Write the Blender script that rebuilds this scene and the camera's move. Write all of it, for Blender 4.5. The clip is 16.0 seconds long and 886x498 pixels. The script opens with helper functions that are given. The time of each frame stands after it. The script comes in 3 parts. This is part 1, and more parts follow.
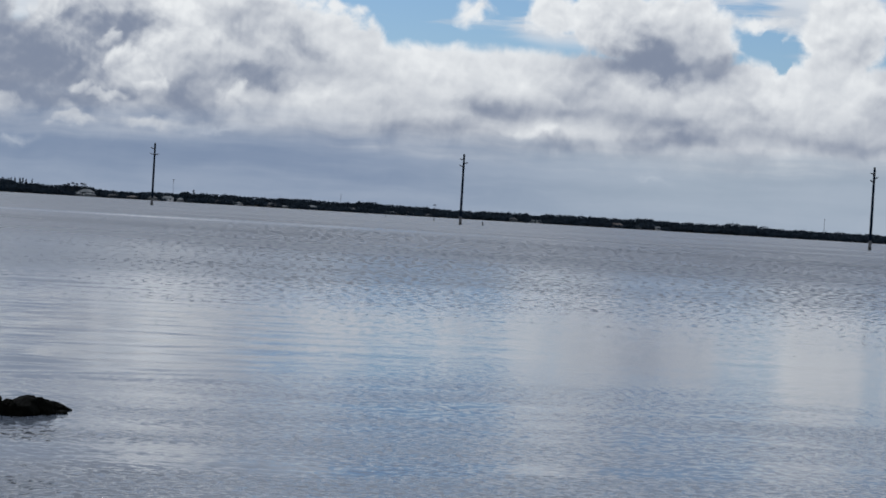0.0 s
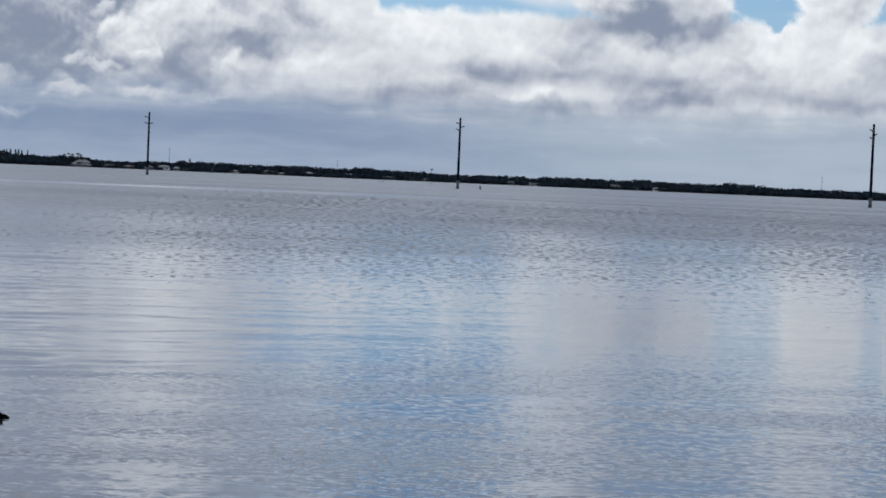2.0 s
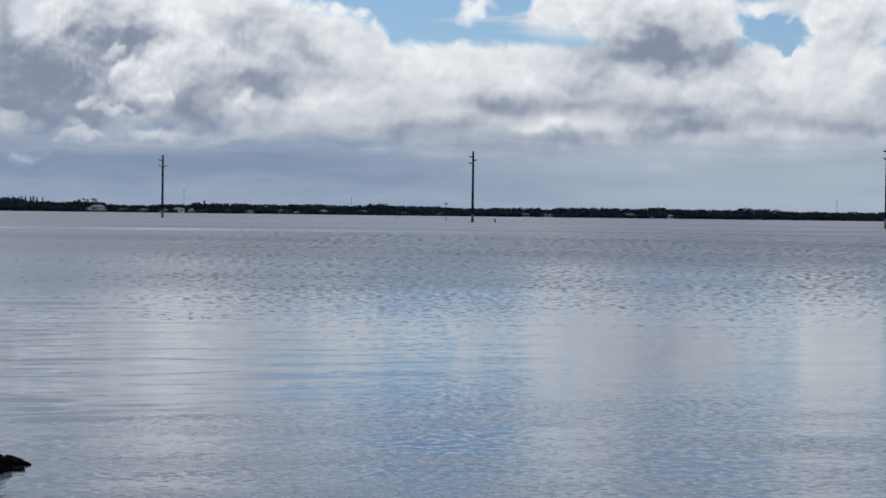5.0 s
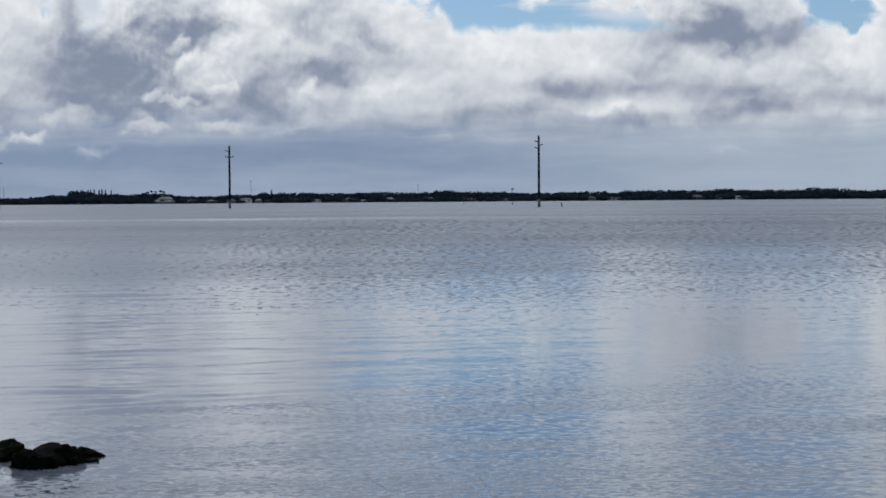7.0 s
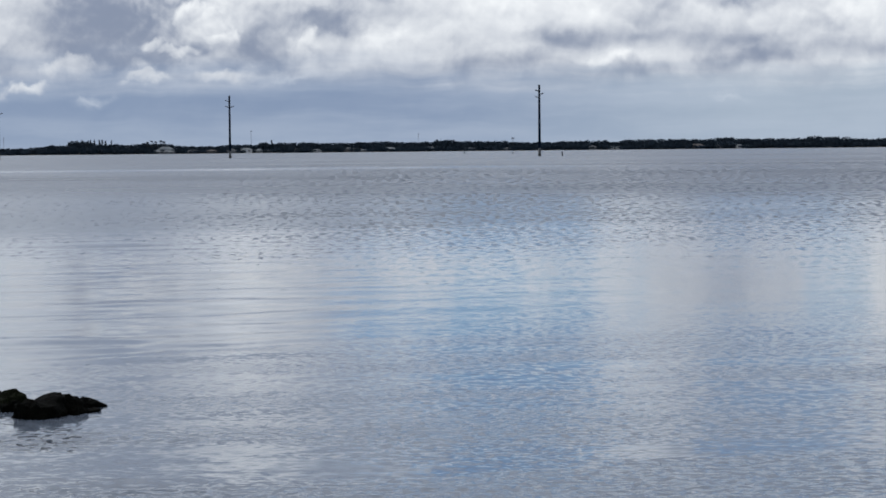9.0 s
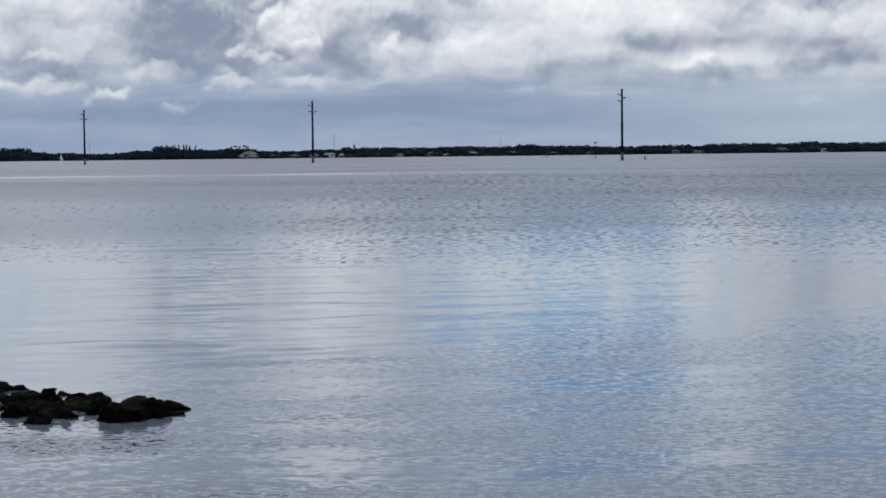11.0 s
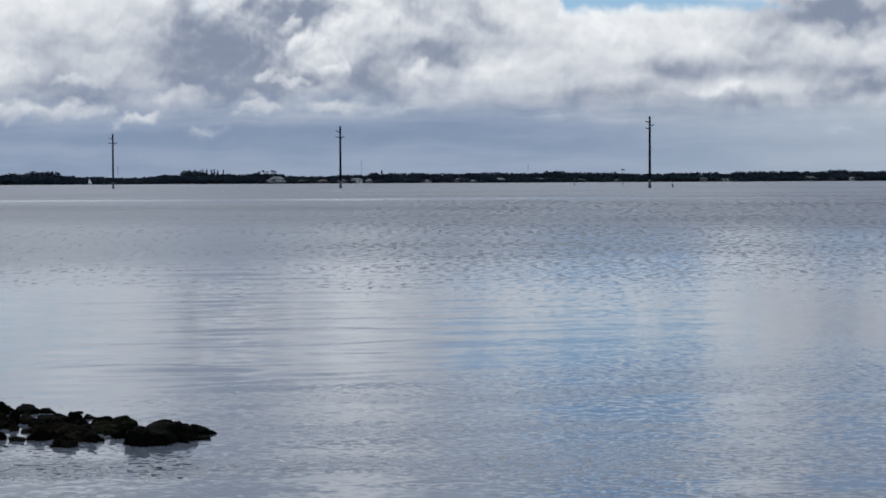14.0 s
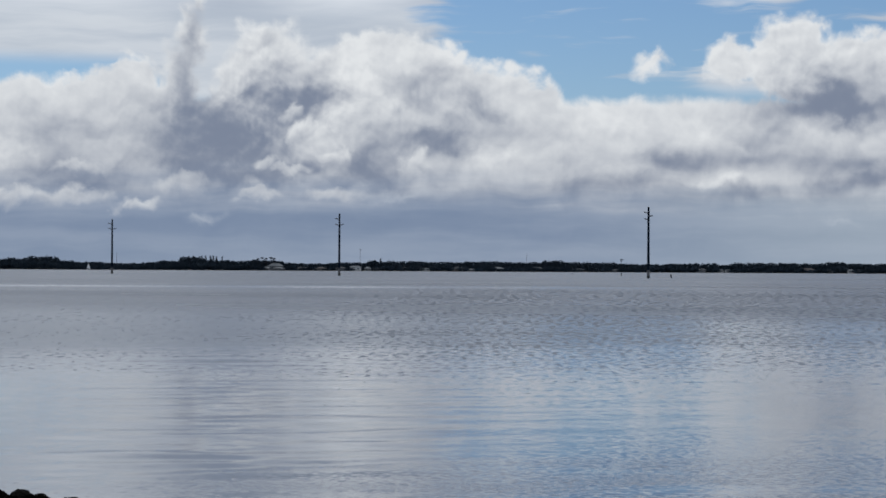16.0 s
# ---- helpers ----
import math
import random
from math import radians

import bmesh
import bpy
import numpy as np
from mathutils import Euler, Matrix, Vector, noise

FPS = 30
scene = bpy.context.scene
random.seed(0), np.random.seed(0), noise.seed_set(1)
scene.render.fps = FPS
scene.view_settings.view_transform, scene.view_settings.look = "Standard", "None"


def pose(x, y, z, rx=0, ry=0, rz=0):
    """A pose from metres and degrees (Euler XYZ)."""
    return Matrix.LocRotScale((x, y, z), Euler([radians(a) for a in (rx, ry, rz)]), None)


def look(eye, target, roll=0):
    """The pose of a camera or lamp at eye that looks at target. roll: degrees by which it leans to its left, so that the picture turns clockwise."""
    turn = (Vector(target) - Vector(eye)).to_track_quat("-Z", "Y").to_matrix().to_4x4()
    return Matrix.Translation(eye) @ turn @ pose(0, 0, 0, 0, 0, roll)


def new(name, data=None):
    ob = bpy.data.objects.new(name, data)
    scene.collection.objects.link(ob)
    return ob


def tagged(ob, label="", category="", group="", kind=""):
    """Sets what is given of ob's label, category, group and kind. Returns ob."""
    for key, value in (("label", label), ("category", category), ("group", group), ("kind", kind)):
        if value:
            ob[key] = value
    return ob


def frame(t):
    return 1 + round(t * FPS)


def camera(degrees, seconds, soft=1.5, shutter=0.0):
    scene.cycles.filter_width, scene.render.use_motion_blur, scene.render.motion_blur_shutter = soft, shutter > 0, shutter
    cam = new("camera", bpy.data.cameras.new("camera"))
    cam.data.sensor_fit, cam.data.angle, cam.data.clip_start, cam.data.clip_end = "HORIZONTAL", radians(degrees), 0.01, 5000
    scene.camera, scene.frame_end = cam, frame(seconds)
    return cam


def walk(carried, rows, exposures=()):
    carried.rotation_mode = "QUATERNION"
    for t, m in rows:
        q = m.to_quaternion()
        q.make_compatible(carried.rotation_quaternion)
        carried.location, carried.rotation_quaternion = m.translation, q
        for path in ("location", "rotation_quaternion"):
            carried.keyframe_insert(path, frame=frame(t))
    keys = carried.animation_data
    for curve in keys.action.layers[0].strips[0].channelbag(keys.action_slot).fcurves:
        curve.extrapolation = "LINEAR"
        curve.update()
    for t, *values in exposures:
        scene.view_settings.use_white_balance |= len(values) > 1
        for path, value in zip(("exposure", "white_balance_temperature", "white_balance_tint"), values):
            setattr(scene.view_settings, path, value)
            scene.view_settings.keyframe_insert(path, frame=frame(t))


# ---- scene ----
cam = camera(25.43, 16.0, soft=1.7)
EYE = 1.6  # standing eye height over the water

# seconds, metres aside and ahead of the standing place, heading, tilt, lean (degrees)
HEADINGS = [
    (0.0, -0.19, -2.26, 5.511, -0.956, -3.421),
    (0.5, -0.08, -0.90, 5.503, -0.924, -3.333),
    (1.0, -0.02, -0.28, 5.582, -1.307, -2.812),
    (1.5, 0.00, 0.00, 5.738, -2.552, -2.630),
    (2.0, 0.00, 0.00, 5.625, -1.991, -2.448),
    (2.5, 0.00, 0.00, 5.595, -1.743, -1.993),
    (3.0, 0.00, 0.00, 5.551, -1.459, -1.684),
    (3.5, 0.00, 0.00, 5.444, -1.248, -1.432),
    (4.0, 0.00, 0.00, 5.287, -1.080, -1.105),
    (4.2, 0.00, 0.00, 5.260, -1.020, -1.000),
    (6.3, 0.00, 0.00, 4.121, -1.058, 0.358),
    (6.5, 0.00, 0.00, 3.674, -1.223, 0.461),
    (7.0, 0.00, 0.00, 3.163, -1.424, 0.414),
    (7.5, 0.00, 0.00, 3.107, -1.708, 0.550),
    (8.0, 0.00, 0.00, 3.125, -2.075, 0.456),
    (8.5, 0.00, 0.00, 3.153, -2.545, 0.496),
    (9.0, 0.00, 0.00, 3.131, -2.896, 0.548),
    (9.5, 0.00, 0.00, 3.004, -2.862, 0.624),
    (10.0, 0.00, 0.00, 1.458, -2.788, 0.752),
    (10.2, 0.00, 0.00, 1.080, -2.785, 0.750),
    (12.3, 0.00, 0.00, 0.409, -2.561, 0.561),
    (12.5, 0.00, 0.00, 0.169, -2.537, 0.580),
    (13.0, 0.00, 0.00, -0.101, -2.561, 0.559),
    (13.5, 0.00, 0.00, -0.088, -2.557, 0.451),
    (14.0, 0.00, 0.00, -0.046, -1.975, 0.273),
    (14.5, 0.00, 0.00, -0.010, -1.148, 0.090),
    (15.0, 0.00, 0.00, 0.000, -0.429, 0.000),
    (15.5, 0.00, 0.00, 0.001, 0.007, -0.210),
    (16.0, 0.00, 0.00, 0.000, 0.607, -0.296),
]

# the picture's brightness: seconds, stops
STOPS = [(0.0, -0.03), (1.0, 0.0), (1.6, 0.12), (2.2, 0.12), (3.5, 0.04), (7.0, 0.02), (8.0, -0.02), (9.0, 0.18), (10.0, 0.19), (12.5, 0.09), (14.0, 0.06), (15.0, 0.0), (15.5, -0.10), (16.0, -0.14)]


def aim(aside, ahead, heading, tilt, lean):
    """Camera pose from its heading, tilt and lean."""
    eye = Vector((aside, ahead, EYE))
    a, e = radians(heading), radians(tilt)
    way = Vector((math.sin(a) * math.cos(e), math.cos(a) * math.cos(e), math.sin(e)))
    return look(eye, eye + way * 100, -lean)


walk(cam, [(t, aim(x, y, h, e, r)) for t, x, y, h, e, r in HEADINGS], [(t, s, 6050, 10) for t, s in STOPS])

# ---- light ----
SUN_UP, SUN_TURN = 48.0, -30.0  # degrees above the horizon, heading from straight ahead


class Graph:
    """Short calls for a node tree."""

    def __init__(self, tree):
        self.tree = tree

    def node(self, kind, **values):
        n = self.tree.nodes.new(kind)
        for key, value in values.items():
            if key == "op":
                n.operation = value
            elif key == "sky":
                n.sky_type = value
            elif key == "mode":
                n.blend_type = value
            elif key == "data":
                n.data_type = value
            elif key == "dims":
                n.noise_dimensions = value
        return n

    def put(self, socket, value):
        if isinstance(value, bpy.types.NodeSocket):
            self.tree.links.new(value, socket)
        else:
            socket.default_value = value

    def m(self, op, a, b=None, c=None, clamp=False):
        n = self.node("ShaderNodeMath", op=op)
        n.use_clamp = clamp
        for s, v in zip(n.inputs, (a, b, c)):
            if v is not None:
                self.put(s, v)
        return n.outputs[0]

    def v(self, op, a, b=None, c=None):
        n = self.node("ShaderNodeVectorMath", op=op)
        for s, val in zip(n.inputs, (a, b, c)):
            if val is not None:
                self.put(s, val)
        return n.outputs["Value"] if op in ("LENGTH", "DOT_PRODUCT", "DISTANCE") else n.outputs[0]

    def noise(self, vector, scale, detail=4.0, rough=0.55, warp=0.0, dims="3D"):
        n = self.node("ShaderNodeTexNoise", dims=dims)
        self.put(n.inputs["Vector"], vector)
        n.inputs["Scale"].default_value = scale
        n.inputs["Detail"].default_value = detail
        n.inputs["Roughness"].default_value = rough
        n.inputs["Distortion"].default_value = warp
        return n.outputs

    def ramp(self, value, lo, hi, a=0.0, b=1.0):
        n = self.node("ShaderNodeMapRange")
        n.interpolation_type = "SMOOTHSTEP"
        for s, val in zip(n.inputs, (value, lo, hi, a, b)):
            self.put(s, val)
        return n.outputs[0]

    def mix(self, f, a, b, mode="MIX"):
        n = self.node("ShaderNodeMix", data="RGBA", mode=mode)
        self.put(n.inputs[0], f)
        self.put(n.inputs[6], a if isinstance(a, bpy.types.NodeSocket) else (*a, 1))
        self.put(n.inputs[7], b if isinstance(b, bpy.types.NodeSocket) else (*b, 1))
        return n.outputs[2]


DARK, LIGHT = (0.213, 0.245, 0.318), (0.865, 0.853, 0.815)  # cloud in shade and in light


def build_sky():
    """Blue sky under a bank of cumulus, placed by heading and elevation in degrees."""
    world = bpy.data.worlds.new("sky")
    scene.world = world
    world.use_nodes = True
    tree = world.node_tree
    tree.nodes.clear()
    g = Graph(tree)
    sky = g.node("ShaderNodeTexSky", sky="NISHITA")
    sky.sun_disc = False
    sky.sun_elevation, sky.sun_rotation = radians(SUN_UP), radians(SUN_TURN)
    sky.air_density, sky.dust_density, sky.ozone_density = 1.0, 0.2, 3.0
    blue = g.mix(1.0, sky.outputs[0], (0.060, 0.0665, 0.075), "MULTIPLY")

    way = g.node("ShaderNodeTexCoord").outputs["Generated"]
    axes = g.node("ShaderNodeSeparateXYZ")
    g.put(axes.inputs[0], way)
    turn = g.m("MULTIPLY", g.m("ARCTAN2", axes.outputs[0], axes.outputs[1]), 57.2958)
    up = g.m("MULTIPLY", g.m("ARCSINE", axes.outputs[2]), 57.2958)
    flat = g.node("ShaderNodeCombineXYZ")
    g.put(flat.inputs[0], turn)
    g.put(flat.inputs[1], up)
    flat.inputs[2].default_value = 3.7
    spot = flat.outputs[0]

    def swirl(p, scale, detail, amount, rough=0.55):
        c = g.noise(p, scale, detail, rough)["Color"]
        c = g.v("SUBTRACT", c, (0.5, 0.5, 0.5))
        return g.v("MULTIPLY_ADD", c, (amount * 1.15, amount, 0.0), p)

    def billow(p, scale, detail):
        """Rounded heads, high in the middle of each."""
        n = g.node("ShaderNodeTexVoronoi")
        n.feature = "SMOOTH_F1"
        n.normalize = True
        g.put(n.inputs["Vector"], p)
        n.inputs["Scale"].default_value = scale
        n.inputs["Detail"].default_value = detail
        n.inputs["Roughness"].default_value = 0.45
        n.inputs["Lacunarity"].default_value = 2.2
        n.inputs["Smoothness"].default_value = 0.45
        return g.m("SUBTRACT", 1.0, n.outputs["Distance"])

    def puff(p, a, e, ra, re):
        """About the degrees inside the edge of an ellipse, negative outside."""
        q = g.v("MULTIPLY_ADD", p, (1 / ra, 1 / re, 0.0), (-a / ra, -e / re, 0.0))
        return g.m("MULTIPLY", g.m("SUBTRACT", 1.0, g.v("LENGTH", q)), min(ra, re))

    def patches(total, p, table, gain=1.0):
        """Adds soft spots of shade or glow."""
        for a, e, ra, re, amount in table:
            q = g.v("MULTIPLY_ADD", p, (1 / ra, 1 / re, 0.0), (-a / ra, -e / re, 0.0))
            h = g.m("EXPONENT", g.m("MULTIPLY", g.v("DOT_PRODUCT", q, q), -1.3))
            total = g.m("MULTIPLY_ADD", h, amount * gain, total)
        return total

    def single_heads(table, melt, solid):
        """Single rounded heads, bright above and melting into the grey below: how much of them shows, and how bright."""
        shown, bright_all = 0.0, 0.7
        for a, e, ra, re, bright in table:
            q = g.v("MULTIPLY_ADD", crisp, (1 / ra, 1 / re, 0.0), (-a / ra, -e / re, 0.0))
            rise = g.v("DOT_PRODUCT", q, (-0.25, 1.0, 0.0))
            mask = g.ramp(g.m("ADD", frayed, g.v("LENGTH", q)), 1.15, 0.45)
            mask = g.m("MULTIPLY", mask, g.ramp(rise, -1.0, melt, 0.0, solid))
            value = g.m("MULTIPLY_ADD", rise, 0.10, bright - 0.10)
            bright_all = g.m("MULTIPLY_ADD", mask, g.m("SUBTRACT", value, bright_all), bright_all)
            shown = g.m("MAXIMUM", shown, mask)
        return shown, g.m("MINIMUM", g.m("MULTIPLY_ADD", relief, 1.2, bright_all), 1.04)

    big = swirl(spot, 0.45, 2.0, 0.5)
    torn = swirl(big, 0.85, 5.0, 1.7, 0.5)
    crisp = swirl(big, 1.3, 4.5, 1.05, 0.5)
    curds = billow(swirl(spot, 0.9, 2.0, 0.45), 1.25, 2.6)
    curds_up = billow(swirl(g.v("ADD", spot, (-0.07, 0.17, 0.0)), 0.9, 2.0, 0.45), 1.25, 2.6)
    relief = g.m("SUBTRACT", curds, curds_up)
    wisp = g.noise(torn, 1.7, 4.0, 0.5)["Fac"]

    frayed = g.m("MULTIPLY", g.m("SUBTRACT", wisp, 0.5), -0.9)

    # outlines: the low bank, the large heaps and the loose scraps
    body = g.m("SUBTRACT", 5.0, up)
    for a, e, ra, re in HEAPS:
        body = g.m("SMOOTH_MAX", body, puff(crisp, a, e, ra, re), 0.12)
    gap = None
    for a, e, ra, re in GAPS:
        h = puff(torn, a, e, ra, re)
        gap = h if gap is None else g.m("MAXIMUM", gap, h)
    body = g.m("SUBTRACT", body, g.m("MAXIMUM", g.m("MULTIPLY", gap, 2.0), 0.0))
    body = g.m("MULTIPLY_ADD", g.m("SUBTRACT", curds, 0.70), 0.35, body)
    body = g.m("MULTIPLY_ADD", g.m("SUBTRACT", wisp, 0.5), 0.45, body)
    cover = g.ramp(body, -0.12, 0.24)

    # thin high streaks: a sheet to the one side, torn scraps to the other
    long = g.v("MULTIPLY", big, (0.16, 1.5, 1.0))
    streak = g.noise(long, 1.0, 5.0, 0.55)["Fac"]
    lean = g.m("SUBTRACT", turn, g.ramp(up, 7.2, 9.2, 0.0, 3.0))
    left = g.m("ADD", g.ramp(lean, 1.5, -3.8, 0.0, 0.38), g.ramp(g.m("ABSOLUTE", g.m("SUBTRACT", turn, 9.0)), 2.6, 0.5, 0.0, 0.17))
    left = g.m("ADD", left, g.ramp(g.m("ABSOLUTE", g.m("SUBTRACT", turn, 16.4)), 2.4, 0.4, 0.0, 0.16))
    left = g.m("MULTIPLY", left, g.ramp(up, 7.6, 9.5, 1.0, 1.9))
    veil = g.ramp(g.m("ADD", streak, left), 0.53, 0.70)
    veil = g.m("MULTIPLY", veil, g.ramp(g.m("ADD", g.m("MULTIPLY_ADD", left, 1.8, up), g.ramp(turn, -9.0, -7.4, 0.0, 1.2)), 6.4, 7.0, 0.0, 0.95))
    # broken clouds over the rest of the sky
    wide = g.noise(way, 3.0, 6.0, 0.55, 0.3)["Fac"]
    high = g.m("MULTIPLY", g.ramp(g.m("ADD", wide, g.ramp(up, 40.0, 20.0, 0.0, 0.12)), 0.375, 0.53), g.ramp(up, 10.5, 16.5))

    # light and shade in the cloud: a pale bank, grey hollows, lit heads
    layer = g.noise(g.v("MULTIPLY", big, (0.22, 1.9, 1.0)), 0.9, 4.0, 0.5)["Fac"]
    broad = g.noise(torn, 0.7, 3.0, 0.5)["Fac"]
    rough = patches(0.45, spot, ROUGH)
    lit = g.m("MULTIPLY_ADD", g.m("SUBTRACT", broad, 0.5), 0.7, g.ramp(up, 2.6, 5.4, 0.61, 0.84))
    lit = g.m("MULTIPLY_ADD", g.m("SUBTRACT", layer, 0.5), g.ramp(up, 5.0, 2.8, 0.10, 0.40), lit)
    for table, gain in ((HEAP_SHADES, 1.3), (LEFT_SHADES, 1.3), (RIGHT_SHADES, 1.25)):
        lit = patches(lit, torn, table, gain)
    lit = patches(lit, g.v("MULTIPLY_ADD", g.v("SUBTRACT", torn, big), (1.2, 0.42, 0.0), big), LAYER_SHADES, 0.98)
    lit = patches(lit, torn, GLOWS)
    lit = g.m("MULTIPLY_ADD", g.m("MULTIPLY", relief, rough), 1.25, lit)
    lit = g.m("MULTIPLY_ADD", g.m("MULTIPLY", g.m("SUBTRACT", wisp, 0.5), rough), 0.42, lit)
    shown, bright = single_heads(FAR_HEADS, 0.5, 0.92)
    lit = g.m("MULTIPLY_ADD", shown, g.m("SUBTRACT", bright, lit), lit)
    # thin edges let the light through
    lit = g.m("ADD", lit, g.ramp(body, 0.45, 0.08, 0.0, 0.12))
    lit = g.m("MINIMUM", g.m("SMOOTH_MAX", lit, 0.03, 0.3), 1.04)
    tone = g.mix(lit, DARK, LIGHT)

    # the rain-grey base of the deck, paler to the one side
    side = g.ramp(turn, 2.0, 13.0)
    base_tone = g.mix(side, (0.200, 0.258, 0.362), (0.335, 0.39, 0.45))
    haze = g.ramp(up, 0.0, 1.5, 1.0, 0.0)
    base_tone = g.mix(g.m("MULTIPLY", haze, 0.30), base_tone, (0.33, 0.39, 0.47))
    base_tone = g.mix(g.ramp(layer, 0.35, 0.7, 0.0, 0.22), base_tone, (0.48, 0.52, 0.58))
    ragged = g.m("MULTIPLY_ADD", g.m("SUBTRACT", g.noise(long, 1.3, 4.0)["Fac"], 0.5), 1.3, up)
    ragged = g.m("MULTIPLY_ADD", g.m("SUBTRACT", curds, 0.7), -0.4, ragged)
    low = g.ramp(ragged, 1.5, g.ramp(turn, 0.0, 6.0, 3.2, 2.7), 0.92, 0.0)
    tone = g.mix(low, tone, base_tone)
    # bright heads standing in front of the grey
    shown, bright = single_heads(NEAR_HEADS, 0.5, 0.82)
    tone = g.mix(shown, tone, g.mix(bright, DARK, LIGHT))
    scraps = g.m("MINIMUM", patches(0.0, torn, SCRAPS), 1.0)
    tone = g.mix(scraps, tone, (0.60, 0.625, 0.65))

    sheet = g.noise(g.v("MULTIPLY", big, (0.10, 0.9, 1.0)), 1.4, 5.0, 0.55)["Fac"]
    thin = g.mix(g.ramp(sheet, 0.32, 0.68), (0.53, 0.565, 0.605), (0.72, 0.73, 0.73))
    tall = patches(0.58, spot, TOWERS)
    thin = g.mix(g.ramp(up, 6.9, 8.8), thin, g.mix(tall, (0.38, 0.42, 0.50), (1.0, 1.0, 0.98)))
    colour = g.mix(veil, blue, thin)
    colour = g.mix(high, colour, g.mix(g.ramp(wide, 0.35, 0.68), g.mix(g.ramp(up, 12.0, 22.0), (0.34, 0.41, 0.54), (0.45, 0.465, 0.525)), (0.92, 0.925, 0.93)))
    colour = g.mix(cover, colour, tone)
    back = g.node("ShaderNodeBackground")
    g.put(back.inputs[0], colour)
    back.inputs[1].default_value = 1.0
    g.put(g.node("ShaderNodeOutputWorld").inputs[0], back.outputs[0])


# heading, elevation, half width, half height of each cloud heap (degrees)
HEAPS = [
    (-1.54, 3.55, 3.88, 3.38), (1.35, 3.85, 2.72, 2.11), (-5.16, 4.56, 1.73, 2.61), (-7.76, 5.37, 0.69, 1.16), (-7.38, 6.61, 0.43, 1.02),
    (-7.09, 7.76, 0.28, 0.83), (-10.45, 3.51, 5.12, 2.11), (-9.2, 5.11, 0.99, 0.91), (10.11, 6.04, 1.29, 1.29), (8.41, 6.08, 0.86, 0.69),
    (11.84, 5.47, 1.9, 1.4), (5.94, 5.98, 0.53, 0.33), (12.79, 5.32, 0.91, 1.36), (16.52, 5.5, 1.13, 1.67), (17.33, 5.93, 0.82, 1.13),
    (19.52, 6.45, 1.36, 1.64), (24, 5, 3, 2.8), (-18, 4.5, 4, 3), (14.33, 5.98, 1.09, 0.25),
]
GAPS = [
    (14.93, 5.11, 0.36, 0.76), (-10.93, 5.98, 2.48, 0.23),
]
# the same with the strength of the shade or glow inside the clouds
HEAP_SHADES = [
    (-6.81, 4.3, 1.49, 1.19, -0.4), (-7.47, 5.54, 0.69, 1.02, -0.34), (-7.19, 7.02, 0.4, 1.02, -0.34), (-4.91, 5.14, 1.24, 0.66, -0.5), (-3.81, 5.06, 0.69, 0.91, -0.44),
    (-5.91, 3.7, 1.9, 0.69, -0.36), (-4.67, 4.31, 0.99, 0.66, -0.42), (-2.86, 2.42, 0.99, 0.26, -0.2), (-5.5, 2.82, 2.81, 0.43, -0.4), (-7.56, 3.14, 1.16, 0.66, -0.28),
    (-0.62, 5.32, 1.4, 0.69, -0.34), (-0.63, 3.95, 1.57, 0.59, -0.48), (1.14, 4.89, 0.59, 0.69, -0.34), (-2.2, 3.25, 0.91, 0.66, -0.4), (0.15, 3.4, 0.66, 0.46, -0.26),
    (-1.54, 2.68, 1.98, 0.36, -0.26),
]
LEFT_SHADES = [
    (-11.1, 4.11, 1.82, 0.66, -0.22), (-10.61, 2.88, 1.98, 0.5, -0.3), (-8.71, 3.63, 1.16, 0.59, -0.18), (-10.95, 2.3, 2.64, 0.26, -0.3), (-17, 4, 3, 1.2, -0.2),
    (-9.61, 4.86, 0.99, 0.33, -0.12), (-4.99, 6.62, 0.33, 0.33, -0.18),
]
RIGHT_SHADES = [
    (11.15, 4.78, 2.18, 0.58, -0.78), (13.15, 5.11, 0.55, 0.62, -0.3), (10.7, 5.71, 0.82, 0.47, -0.16), (12.24, 5.82, 0.73, 0.47, -0.14), (17.15, 5.28, 1.09, 0.62, -0.22),
    (19.33, 5.53, 0.76, 0.55, -0.36), (9.33, 5.88, 0.44, 0.25, -0.14), (9.19, 3.89, 1.16, 0.36, -0.26), (18.06, 3.62, 1.09, 0.47, -0.32), (14.42, 3.53, 1, 0.33, -0.26),
    (2.01, 3.93, 0.99, 0.36, -0.16),
]
LAYER_SHADES = [
    (6.88, 3.27, 1.65, 0.33, -0.42), (4.89, 2.53, 2.15, 0.36, -0.48), (9.35, 3.13, 1.82, 0.29, -0.38), (11.91, 3.16, 1.16, 0.33, -0.44), (12.32, 2.57, 1.65, 0.33, -0.44),
    (9.02, 2.22, 1.65, 0.3, -0.44), (3.74, 3.1, 0.83, 0.22, -0.22), (15.52, 2.85, 2.18, 0.35, -0.32), (17.52, 2.63, 1.64, 0.29, -0.34), (6.97, 3.13, 1.09, 0.26, -0.2),
    (19.15, 3.33, 1.09, 0.36, -0.2),
]
GLOWS = [
    (2.92, 4.19, 3.14, 0.83, 0.08), (-2.35, 5.23, 0.91, 1.49, 0.1), (-1.69, 6.39, 1.98, 0.58, 0.1), (-11.93, 4.69, 1.82, 0.66, 0.06), (7.87, 4.38, 1.32, 0.5, 0.08),
    (15.33, 4.14, 2.55, 0.4, 0.1), (11.01, 3.82, 1.49, 0.23, 0.12), (6.05, 2.97, 0.99, 0.13, 0.08), (8.03, 2.68, 1.32, 0.15, 0.22), (1.27, 2.94, 1.16, 0.43, 0.1),
]
